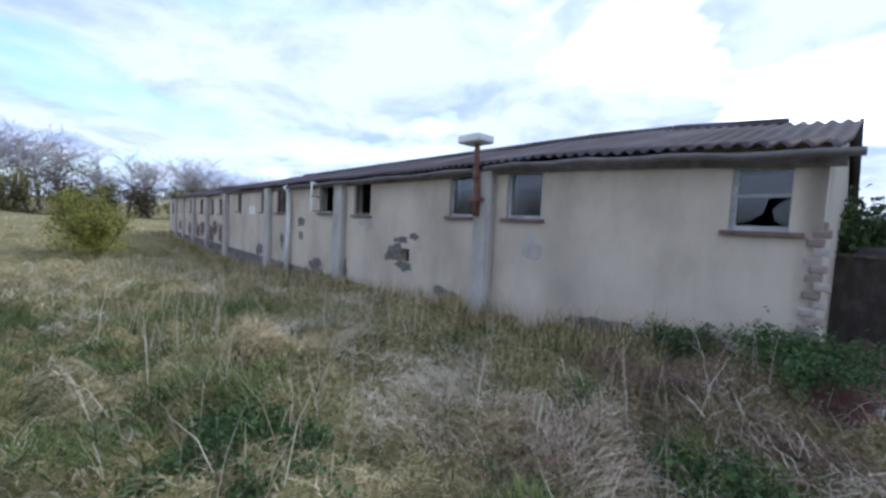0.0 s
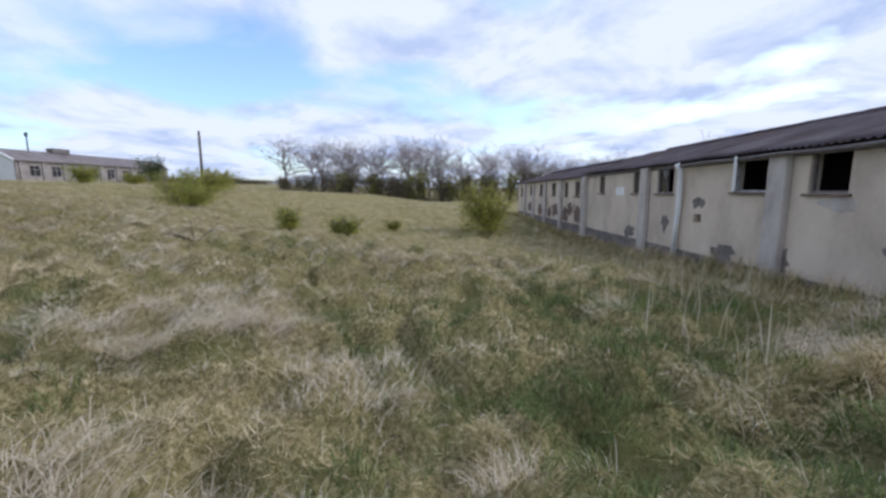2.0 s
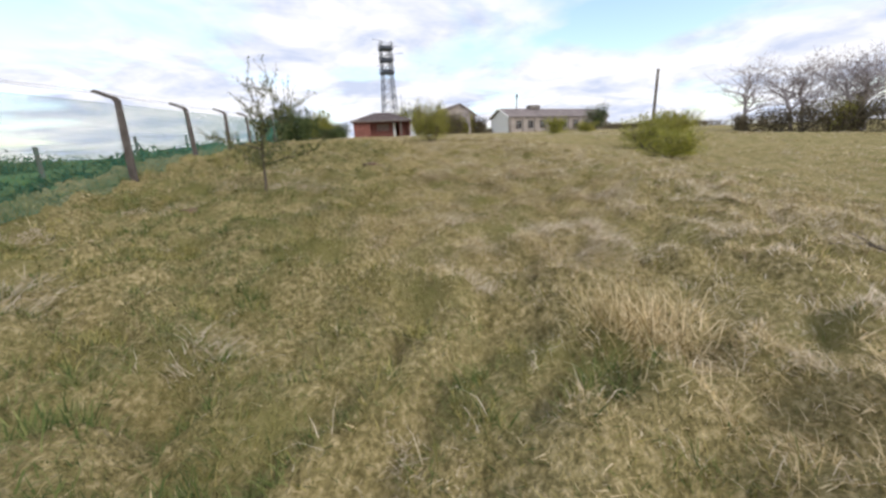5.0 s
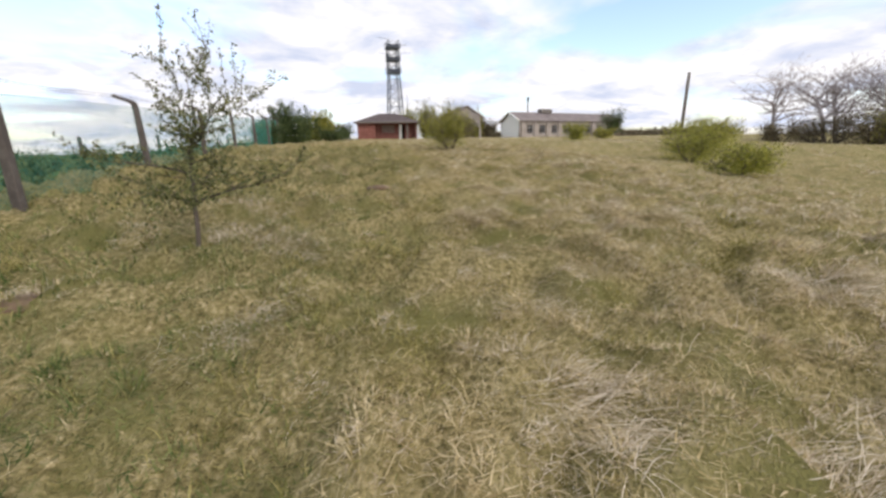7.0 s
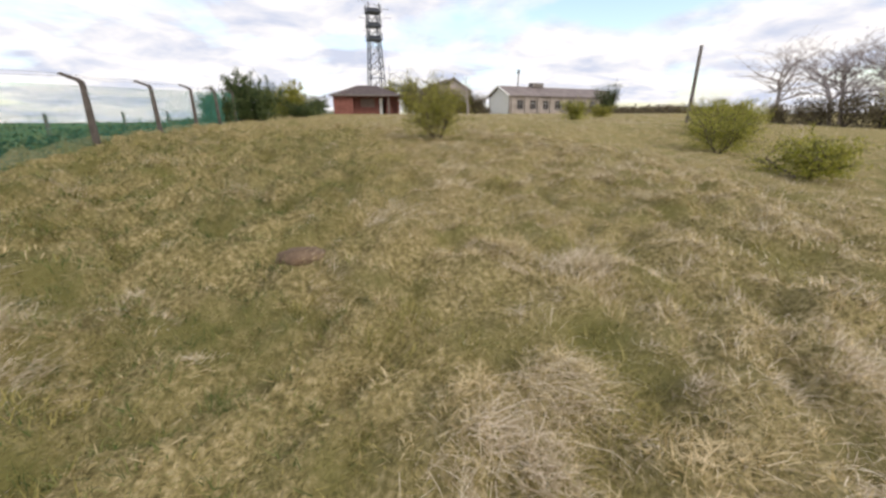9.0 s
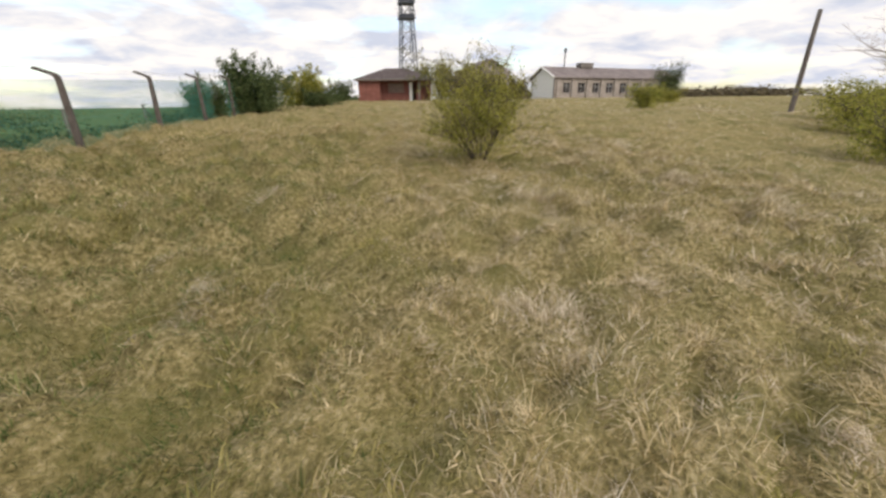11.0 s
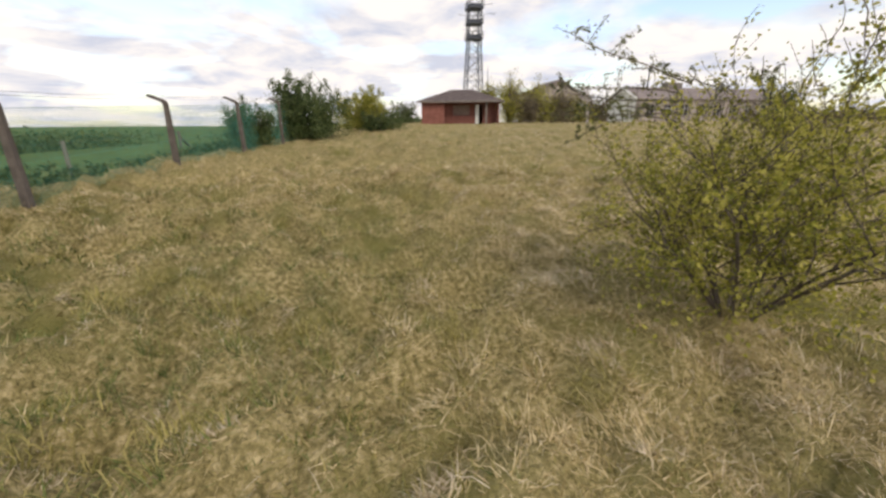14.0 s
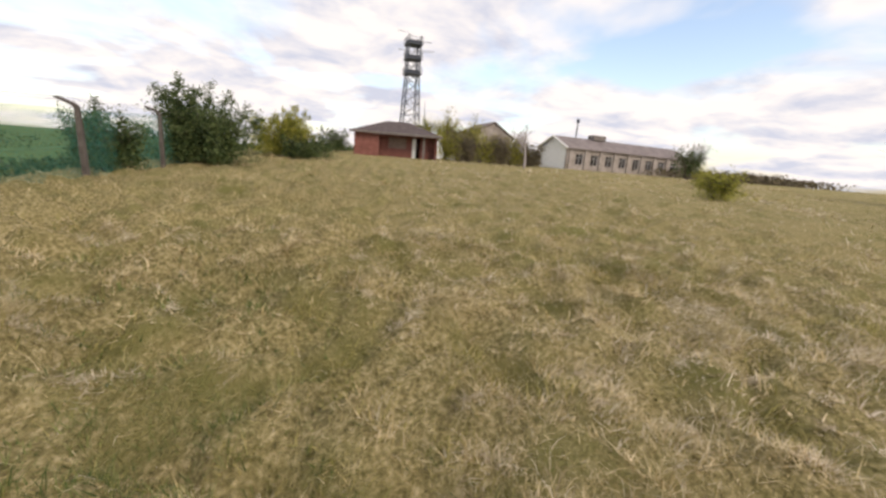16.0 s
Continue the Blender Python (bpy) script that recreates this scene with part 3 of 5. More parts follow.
part("light_bracket", tubed([(3.80, 0.2, 2.44), (3.80, 0.22, 2.80)], 0.04, 8), M_RUST, shed)
part("notice", boxed(14.75, 15.4, 0.002, 0.014, 1.58, 1.88), M_WHITE, shed, "small blank white notice board")
# near-black plates paint the shade at the back of each vent opening
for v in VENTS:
    part("vent_dark_plate", boxed(v[0], v[1], -THICK + 0.01, -THICK + 0.03, v[2], v[3]), M_DARK, shed)

# loose render, broken patches and the ragged brick corner
rng = random.Random(4)


def flake(cx, cz, rx, rz, y=0.004, n=17):
    bm = bmesh.new()
    ring = []
    for k in range(n):
        a = 2 * math.pi * k / n
        s = rng.uniform(0.55, 1.2)
        ring.append((cx + rx * s * math.cos(a), cz + rz * s * math.sin(a)))
    fr = [bm.verts.new((x, y, z)) for x, z in ring]
    bk = [bm.verts.new((x + (x - cx) * 0.08, 0.0005, z + (z - cz) * 0.08)) for x, z in ring]
    bm.faces.new(fr)
    for i in range(n):
        j = (i + 1) % n
        bm.faces.new((fr[i], bk[i], bk[j], fr[j]))
    bmesh.ops.recalc_face_normals(bm, faces=bm.faces)
    return bm


for cx, cz, rx, rz, mat in ((6.15, 0.95, 0.28, 0.22, M_FRAME_DARK), (5.9, 1.22, 0.22, 0.07, M_FRAME_DARK), (5.5, 1.3, 0.16, 0.07, M_FRAME_DARK), (5.8, 0.72, 0.3, 0.1, M_CONCRETE),
                            (10.7, 1.45, 0.22, 0.16, M_CONCRETE), (12.1, 0.8, 0.18, 0.3, M_CONCRETE), (8.2, 0.4, 0.3, 0.3, M_FRAME_DARK), (1.9, 0.42, 0.5, 0.14, M_FRAME_DARK),
                            (1.2, 0.5, 0.25, 0.12, M_PILASTER), (19.4, 0.6, 0.5, 0.45, M_SILL), (20.6, 0.85, 0.5, 0.3, M_SILL), (21.3, 0.5, 0.5, 0.4, M_SILL), (23.2, 0.7, 0.6, 0.4, M_SILL), (24.3, 0.5, 0.4, 0.4, M_SILL), (26.6, 0.6, 0.6, 0.35, M_SILL), (29.5, 0.6, 0.6, 0.35, M_SILL), (14.2, 0.35, 0.35, 0.25, M_CONCRETE), (9.7, 0.3, 0.35, 0.2, M_CONCRETE), (4.6, 0.35, 0.3, 0.15, M_CONCRETE), (2.9, 1.3, 0.15, 0.2, M_PILASTER), (7.2, 1.5, 0.3, 0.16, M_PILASTER)):
    part("render_patch", flake(cx, cz, rx, rz, 0.006 if cx < STEP else -0.012), mat, shed)
bmb = bmesh.new()
box(bmb, -0.06, 0.06, -0.05, 0.05, -0.033, 0.033, bevel=0.009)
brick_me = bpy.data.meshes.new("brick")
bmb.to_mesh(brick_me)
bmb.free()
brick_me.materials.append(M_BRICK)
for k in range(20):
    z_ = 0.3 + k * 0.075
    b_ = new("brick", brick_me)
    b_.parent = shed
    b_.matrix_basis = pose(0.0 + (0.03 if k % 2 else -0.01) + rng.uniform(-0.03, 0.02), -0.042 + rng.uniform(-0.012, 0.008), z_, rng.uniform(-3, 3), rng.uniform(-3, 3), rng.uniform(-5, 5))

# ---- fence ----
fence = new("chain_link_fence")
fence.location = (0, 0, 0)
tagged(fence, "green chain-link fence on cranked concrete posts", "fence")
POST_H, SPAN = 1.9, 4.278


def fence_spot(i):
    y = -11.464 + SPAN * i
    x = fence_x(y)
    return x, y, float(np.interp(i, (-6, 0, 7, 9), (0.0, 0.97, 2.47, 2.6)))


def post_mesh():
    bm = bmesh.new()
    secs = [((0, 0, -0.4), 0.07), ((0, 0, 1.2), 0.062), ((0, 0, POST_H - 0.02), 0.056), ((-0.05, 0, POST_H + 0.05), 0.052), ((-0.42, 0, POST_H + 0.2), 0.045)]
    rings = []
    for (px, py, pz), r in secs:
        lean = 0.5 if pz > POST_H - 0.03 else 0
        rings.append([bm.verts.new((px + a * r * (1 - lean * 0.3), py + b * r, pz + a * r * lean)) for a, b in ((-1, -1), (1, -1), (1, 1), (-1, 1))])
    for r0, r1 in zip(rings, rings[1:]):
        for k in range(4):
            bm.faces.new((r0[k], r0[(k + 1) % 4], r1[(k + 1) % 4], r1[k]))
    bm.faces.new(rings[0][::-1])
    bm.faces.new(rings[-1])
    bmesh.ops.recalc_face_normals(bm, faces=bm.faces)
    bmesh.ops.bevel(bm, geom=[e for e in bm.edges if abs(e.verts[0].co.z - e.verts[1].co.z) > 0.05], offset=0.012, segments=1, affect="EDGES")
    me = bpy.data.meshes.new("post")
    bm.to_mesh(me)
    bm.free()
    me.materials.append(M_POST)
    return me


post_me = post_mesh()
frng = random.Random(8)
for i in range(-3, 9):
    o = new("post", post_me)
    o.parent = fence
    o.matrix_basis = pose(*fence_spot(i), frng.uniform(-1.2, 1.2), frng.uniform(-1.5, 1.5), frng.uniform(-4, 4) + 5)


def netting(p, q, h, pitch=0.062, r=0.0021):
    """Diagonal crossed wires between two posts and their line wires."""
    bm = bmesh.new()
    p, q = Vector(p), Vector(q)
    L = (q - p).length
    ex = (q - p) / L
    up = Vector((0, 0, 1))
    side = ex.cross(up).normalized()

    def at_(u, v):
        return p + ex * u + up * (v + 0.05)

    def wire(a, b, rr, off):
        d = (b - a).normalized()
        n = d.cross(side).normalized() * rr
        s = side * rr
        ring = [[bm.verts.new(c + side * off + n * k1 + s * k2) for k1, k2 in ((1, -0.6), (-1, -0.6), (0, 1))] for c in (a, b)]
        for k in range(3):
            bm.faces.new((ring[0][k], ring[0][(k + 1) % 3], ring[1][(k + 1) % 3], ring[1][k]))

    n = int((L + h) / pitch)
    for k in range(n):
        u = k * pitch
        a0, a1 = max(0.0, u - h), min(u, L)
        wire(at_(a0, u - a0), at_(a1, u - a1), r, 0.0)
        wire(at_(L - a0, u - a0), at_(L - a1, u - a1), r, 0.004)
    for v in (0.02, h / 2, h):
        wire(at_(0, v), at_(L, v), r * 1.6, 0.006)
    return bm


for i in range(-3, 8):
    a, b = Vector(fence_spot(i)), Vector(fence_spot(i + 1))
    part("netting", netting(a + Vector((-0.07, 0, 0)), b + Vector((-0.07, 0, 0)), POST_H - 0.12), M_WIRE, fence)
    for k, (dx, dz) in enumerate(((-0.2, 0.11), (-0.38, 0.18))):
        off = Vector((dx, 0, POST_H + dz + 0.03))
        part("barbed_wire", tubed([a + off, (a + b) / 2 + off - Vector((0, 0, 0.05)), b + off], 0.003, 4), M_CABLE, fence)

# low stock fence farther out along the crop
stock = new("stock_fence")
tagged(stock, "low weathered post and wire field fence", "fence")
prev = None
for i in range(-2, 12):
    y_ = -16 + i * 5.1
    x_ = fence_x(y_) - 2.7
    z_ = ground_z(x_, y_)
    bm = tubed([(x_, y_, z_ - 0.3), (x_ + 0.02, y_, z_ + 1.05)], [0.06, 0.05], 7)
    part("stake", bm, M_POLE, stock)
    if i % 3 == 0:
        part("brace", tubed([(x_, y_ + 1.2, z_ - 0.1), (x_, y_ + 0.05, z_ + 0.85)], [0.045, 0.04], 6), M_POLE, stock)
    if prev:
        for h_ in (0.35, 0.7, 1.0):
            part("wire", tubed([prev + Vector((0, 0, h_)), Vector((x_, y_, z_ + h_))], 0.004, 3), M_CABLE, stock)
    prev = Vector((x_, y_, z_))


# ---- plants ----
def limb(rng, wood, tips, p, d, length, r, level, levels, kids, spread, droop, wig=0.25, thin=0.72):
    pts, rad = [p.copy()], [r]
    n = 4 if level < 2 else 3
    for k in range(n):
        d = (d + Vector((rng.uniform(-1, 1), rng.uniform(-1, 1), rng.uniform(-0.6, 0.8) + droop)) * wig).normalized()
        p = p + d * (length / n)
        pts.append(p.copy())
        rad.append(r * (1 - (1 - thin) * (k + 1) / n))
        if level < levels and (k >= 1 or level > 0):
            for _ in range(kids[level] // n + (1 if rng.random() < (kids[level] % n) / n else 0)):
                side = Vector((rng.uniform(-1, 1), rng.uniform(-1, 1), rng.uniform(-0.2, 0.5))).normalized()
                nd = (d * (1 - spread) + side * spread).normalized()
                limb(rng, wood, tips, p.copy(), nd, length * rng.uniform(0.45, 0.75), rad[-1] * 0.6, level + 1, levels, kids, spread, droop, wig, 0.45)
        if level >= levels - 1:
            tips.append((p.copy(), d.copy()))
    wood.append((pts, rad, level))


def wood_mesh(wood, sides=5):
    bm = bmesh.new()
    for pts, rad, level in wood:
        tube(bm, pts, rad, sides if level < 2 else 3, caps=False)
    return bm


def leaf_arrays(rng_np, tips, per, size, spread):
    """Small folded leaves scattered round the twig tips."""
    base = np.array([t[0] for t in tips], dtype=float)
    c = np.repeat(base, per, 0) + rng_np.normal(0, spread, (len(base) * per, 3))
    n = len(c)
    a = rng_np.normal(0, 1, (n, 3))
    a /= np.linalg.norm(a, axis=1)[:, None]
    b = np.cross(a, rng_np.normal(0, 1, (n, 3)))
    b /= np.linalg.norm(b, axis=1)[:, None] + 1e-9
    s = size * rng_np.uniform(0.6, 1.3, (n, 1))
    up = np.cross(a, b) * 0.25 * s
    v = np.stack([c - a * s, c - b * s * 0.55 + up, c + a * s, c + b * s * 0.55 + up], 1).reshape(-1, 3)
    return v, np.arange(n * 4, dtype=np.int32)


def crown_points(rng_np, wood, tips, n, skirt, low):
    """Places for leaves along the twigs, and down the shaded inside of the crown."""
    a = np.array([q for p, _, lv in wood if lv >= 1 for q in p[:-1]])
    b = np.array([q for p, _, lv in wood if lv >= 1 for q in p[1:]])
    k = rng_np.randint(0, len(a), n)
    c = a[k] + (b[k] - a[k]) * rng_np.uniform(0, 1, (n, 1))
    if skirt:
        m = rng_np.uniform(0, 1, n) < skirt
        c[m, 2] = low + (c[m, 2] - low) * rng_np.uniform(0.08, 1.0, m.sum())
    return c


def plant(name, seed, x, y, height, width, leaf_mat, leaves, size, label, category, stems=1, levels=3, kids=(6, 5, 4), spread=0.62, trunk=0.05, low=0.3,
          wood_mat=None, leaf_spread=0.06, sink=0.05, z=None, lean=(0, 0), skirt=0.0, fan=0.35, rmin=0.0018, shoots=0, shoot_len=0.4):
    """A shrub or tree: tapering limbs and a crown of many small leaves, scaled to its height and width."""
    rng = random.Random(seed)
    wood, tips = [], []
    for s in range(stems):
        a = rng.uniform(0, 6.28)
        d = Vector((math.cos(a) * fan * (stems > 1) + lean[0], math.sin(a) * fan * (stems > 1) + lean[1], 1)).normalized()
        limb(rng, wood, tips, Vector((0.05 * math.cos(a) * (stems > 1), 0.05 * math.sin(a) * (stems > 1), 0)), d, 1.0, trunk / height, 0, levels, kids, spread, 0.08)
    P = np.array([p for pts, _, _ in wood for p in pts])
    top = np.percentile(P[:, 2], 99.5)
    rad = np.percentile(np.hypot(P[:, 0], P[:, 1]), 96)
    sz, sr = height / top, width / 2 / rad
    wood = [([Vector((q.x * sr, q.y * sr, max(q.z, 0.0 if lv == 0 else low / height * top * 0.5) * sz)) for q in pts], [max(r * height, rmin) for r in rad_], lv) for pts, rad_, lv in wood]
    tips = [((t[0].x * sr, t[0].y * sr, max(t[0].z, low / height * top) * sz), t[1]) for t in tips]
    high = [t[0] for t in tips if t[0][2] > 0.72 * height]
    for _ in range(shoots if high else 0):
        q = Vector(rng.choice(high))
        d = Vector((q.x * 0.5 / width + rng.uniform(-0.5, 0.5), q.y * 0.5 / width + rng.uniform(-0.5, 0.5), 1.0)).normalized()
        pts = [q]
        for _k in range(4):
            d = (d + Vector((rng.uniform(-0.3, 0.3), rng.uniform(-0.3, 0.3), rng.uniform(-0.25, 0.1)))).normalized()
            pts.append(pts[-1] + d * shoot_len * rng.uniform(0.6, 1.2) / 4)
        wood.append((pts, [rmin * 2.2, rmin * 1.9, rmin * 1.6, rmin * 1.3, rmin], 3))
    ob = new(name)
    ob.location = (x, y, (ground_z(x, y) if z is None else z) - sink)
    part("trunk", wood_mesh(wood), wood_mat or M_BARK, ob)
    if leaves:
        rp = np.random.RandomState(seed)
        cs = crown_points(rp, wood, tips, leaves, skirt, low)
        v, f = leaf_arrays(rp, [(c, None) for c in cs], 1, size, leaf_spread)
        raw_mesh("crown", v, f, 4, leaf_mat, ob)
    return tagged(ob, label, category)


# hawthorns in the meadow
haw = plant("hawthorn_bush", 11, 3.85, 2.0, 1.8, 2.1, M_LEAF, 20000, 0.0165, "young hawthorn bush with sparse yellow-green spring leaves", "bush", stems=13, levels=3, kids=(7, 4, 3), trunk=0.014, low=0.16, leaf_spread=0.024, skirt=0.25, fan=0.75, wood_mat=M_BARK, rmin=0.002, shoots=30, shoot_len=0.32)
# long arching sprays that reach out of the bush over the trodden line
hr = random.Random(13)
for k in range(10):
    a_ = math.radians(hr.uniform(135, 200)) if k < 5 else math.radians(hr.uniform(60, 140))
    p_ = Vector((0.55 * math.cos(a_), 0.55 * math.sin(a_), hr.uniform(1.42, 1.7)))
    d_ = Vector((math.cos(a_), math.sin(a_), hr.uniform(0.08, 0.4))).normalized()
    seg = [p_.copy()]
    for q in range(7):
        d_ = (d_ + Vector((hr.uniform(-0.25, 0.25), hr.uniform(-0.25, 0.25), hr.uniform(-0.16, 0.12)))).normalized()
        p_ = p_ + d_ * hr.uniform(0.1, 0.17)
        seg.append(p_.copy())
    spray = [(seg, [0.006 - 0.0006 * q for q in range(8)], 3)]
    for q in range(2, 7):
        t_ = seg[q] + Vector((hr.uniform(-0.14, 0.14), hr.uniform(-0.14, 0.14), hr.uniform(0.0, 0.14)))
        spray.append(([seg[q], (seg[q] + t_) / 2 + Vector((0, 0, 0.015)), t_], [0.0028, 0.0022, 0.0016], 3))
    branch = part("branch", wood_mesh(spray), M_BARK, haw)
    rp = np.random.RandomState(700 + k)
    cs = crown_points(rp, spray, None, 230, 0.0, 0.0)
    v_, f_ = leaf_arrays(rp, [(c, None) for c in cs], 1, 0.0125, 0.013)
    # sprays take the sky-silhouette leaf colour, darker than the bush body
    raw_mesh("leaves", v_, f_, 4, M_LEAF_BACKLIT, branch)
plant("hawthorn_sapling", 21, -0.86, -9.5, 2.05, 2.0, M_LEAF_BACKLIT, 7200, 0.017, "thin hawthorn sapling with small new leaves", "tree", stems=1, levels=3, kids=(11, 5, 3), trunk=0.026, low=0.5, leaf_spread=0.018, spread=0.7, skirt=0.3, shoots=14, shoot_len=0.5)
for seed, x, y, h, w, mat, n, s, lab in (
        (31, 14.2, -1.0, 1.3, 2.7, M_LEAF_BRIGHT, 7500, 0.035, "bright yellow-green bush in the meadow"),
        (32, 17.4, 5.2, 2.1, 3.3, M_LEAF_BRIGHT, 7500, 0.04, "spreading olive-green bush in the meadow"),
        (33, 10.6, -12.1, 0.85, 1.05, M_LEAF_BRIGHT, 3000, 0.028, "small bright green bush in dry grass"),
        (34, 11.9, -13.2, 0.75, 1.1, M_LEAF_BRIGHT, 2600, 0.028, "small yellow-green bush in dry grass"),
        (35, 16.5, -12.2, 0.5, 0.8, M_LEAF, 1100, 0.03, "small green bush in dry grass"),
        (36, 19.6, -15.9, 2.5, 2.9, M_LEAF, 8000, 0.045, "rounded olive bush beside the shed"),
        (38, 22.5, 10.5, 2.1, 4.4, M_LEAF, 6000, 0.05, "spreading green bush on the slope"),
        (39, 26.0, 14.0, 2.2, 4.6, M_LEAF_BRIGHT, 6000, 0.05, "spreading yellow-green bush on the slope"),
        (40, 19.2, 21.9, 1.8, 2.4, M_LEAF_BRIGHT, 4200, 0.05, "rounded green bush on the slope"),
        (41, 29.0, 34.0, 1.5, 3.0, M_LEAF, 3000, 0.06, "green bush near the far building"),
        (42, -6.3, 20.6, 3.0, 4.1, M_LEAF_DARK, 26000, 0.055, "dense dark green hawthorn by the fence"),
        (43, -6.9, 16.0, 1.9, 1.9, M_LEAF_DARK, 9000, 0.045, "small dark green bush behind the fence"),
        (44, -5.2, 30.5, 2.8, 4.6, M_LEAF, 16000, 0.065, "rounded green bush by the fence end"),
        (45, -3.7, 29.4, 1.6, 3.8, M_LEAF_DARK, 8000, 0.06, "low green scrub by the fence end"),
        (46, -5.0, 46.5, 2.4, 4.0, M_LEAF_DARK, 3000, 0.09, "dark scrub beside the brick hut")):
    plant("bush", seed, x, y, h, w, mat, n, s, lab, "bush", stems=8, levels=2, kids=(8, 6, 4), trunk=0.035, low=0.12, leaf_spread=0.035 + 0.018 * h, skirt=0.5, fan=0.7, shoots=int(8 * h), shoot_len=0.13 * h)

# hedge and scrub behind the crest
for k in range(9):
    t_ = k / 8
    x_, y_ = 7.4 + 10.5 * t_, 45.0 + 4.0 * t_
    plant("hedge_shrub", 60 + k, x_, y_, 3.3 + 0.5 * math.sin(k * 2.1), 3.2, M_LEAF_BROWN if k % 3 else M_LEAF, 2600, 0.085, "tall brown-green hedge shrub near the brick hut", "hedge", stems=6, levels=2, kids=(7, 5, 3), trunk=0.06, low=0.1, leaf_spread=0.22, skirt=0.5, fan=0.6)
plant("bare_tree", 80, 14.6, 40.6, 4.4, 3.6, None, 0, 0, "small bare tree with a fine twiggy crown", "tree", levels=3, kids=(9, 6, 5), trunk=0.12, wood_mat=M_TWIG, rmin=0.009)
plant("tree", 83, 39.4, 49.4, 4.4, 4.6, M_LEAF_DARK, 3500, 0.10, "loose dark green tree by the far building", "tree", stems=4, levels=2, kids=(8, 6, 4), trunk=0.12, leaf_spread=0.3, low=0.6, skirt=0.4, fan=0.5)
for k, (x_, y_, h_) in enumerate(((9.5, 62, 7.0), (13.0, 64, 6.4), (6.6, 66, 6.0))):
    plant("tree", 84 + k, x_, y_, h_, 5.0, M_LEAF, 2600, 0.12, "green tree behind the hedge", "tree", stems=3, fan=0.45, levels=2, kids=(8, 6, 4), trunk=0.2, leaf_spread=0.35, low=1.0)

# bare woodland on the skyline
mother = []
for k in range(3):
    mother.append(plant("woodland_tree", 90 + k, 51.0 + 2.5 * k, 31.0 - 4 * k, 9.3, 10.0, None, 0, 0, "tall leafless grey-brown woodland tree", "tree", levels=3, kids=(11, 8, 7), trunk=0.22, wood_mat=M_TWIG, spread=0.6, rmin=0.012))
    tagged(mother[-1], group="bare woodland trees")
wr = random.Random(5)
for k in range(27):
    t_ = k / 26
    x_ = 56 + 14 * t_ + wr.uniform(-2, 2) + (4 if k % 2 else 0)
    y_ = 27 - 60 * t_ + wr.uniform(-2, 2)
    s_ = (1.1 - 0.6 * max(t_ - 0.25, 0.25 - t_, 0.05)) * wr.uniform(0.92, 1.08)
    o = copy_thing(mother[k % 3], pose(x_, y_, ground_z(x_, y_) - 0.1, 0, 0, wr.uniform(0, 360)))
    o.scale = (s_, s_, s_)
for x_, y_, s_ in ((71, -18.5, 0.98), (72.5, -23, 0.85), (70, -30.5, 1.08), (73, -34, 0.9), (74, -12, 0.8)):
    o = copy_thing(mother[int(x_) % 3], pose(x_, y_, ground_z(x_, y_) - 0.1, 0, 0, x_ * 50))
    o.scale = (s_, s_, s_)
for k in range(26):
    t_ = k / 25
    x_ = 50 + 15 * t_ + wr.uniform(-1.5, 1.5)
    y_ = 27 - 42 * t_ + wr.uniform(-1, 1)
    plant("scrub", 120 + k, x_, y_, wr.uniform(2.6, 4.4) + 1.4 * t_, 5.0, (M_LEAF_BROWN, M_LEAF_BROWN, M_LEAF_BROWN, M_LEAF)[k % 4], 2600, 0.10, "brown-green scrub at the foot of the wood", "bush", stems=5, levels=2, kids=(6, 5, 3), trunk=0.08, low=0.1, leaf_spread=0.3, skirt=0.5, fan=0.6)

# far tree belts beyond the crop: uncountable, one object each
def belt(name, p, q, n, h, mat, size, seed, label, depth=6.0):
    r = np.random.RandomState(seed)
    t = r.uniform(0, 1, n)
    prof = h * (0.65 + 0.35 * np.sin(t * 37 + seed) * np.sin(t * 13))
    x = p[0] + (q[0] - p[0]) * t + r.normal(0, depth, n)
    y = p[1] + (q[1] - p[1]) * t + r.normal(0, depth, n)
    z = land(x, y) + prof * r.uniform(0, 1, n) ** 0.8
    tips = [((a, b, c), None) for a, b, c in zip(x, y, z)]
    v, f = leaf_arrays(r, tips, 1, size, 0.1)
    return tagged(raw_mesh(name, v, f, 4, mat), label, "woodland", kind="stuff")


belt("far_woodland", (-62, -30), (-70, 75), 40000, 3.6, M_LEAF_DARK, 0.25, 3, "dark band of woodland beyond the green field")
belt("far_hedge", (-52, 95), (-6, 120), 7000, 2.4, M_LEAF_DARK, 0.35, 4, "low dark hedge on the skyline", 4)
belt("south_hedge", (-20, -150), (120, -170), 3500, 3.2, M_LEAF_DARK, 0.7, 5, "dark hedge beyond the southern field", 3)
belt("north_scrub", (18, 66), (70, 60), 14000, 1.7, M_LEAF_BROWN, 0.22, 6, "dull scrub round the far building", 2.5)
belt("field_edge_growth", (-4.3, -34), (-11.0, 40), 16000, 0.5, M_LEAF_DARK, 0.09, 7, "dark green growth along the field edge", 0.3)

# ---- brick hut, tower, far buildings ----
hut = new("brick_hut")
hut.matrix_world = pose(-2.1, 43.0, 3.3, 0, 0, -1)
tagged(hut, "small red brick hut with a brown hipped roof", "building")
HW, HD, HH = 8.2, 6.0, 2.35
bm = bmesh.new()
holed(bm, 0, 2.4, -0.6, HH, 0, 0.22, [])
part("front_wall", bm, M_REDBRICK, hut, "dull red brick")
bm = bmesh.new()
holed(bm, 2.4, HW - 0.23, -0.6, HH, 1.0, 1.22, [(3.3, 5.1, 0.95, 2.0), (5.7, 6.5, 0.0, 2.05)])
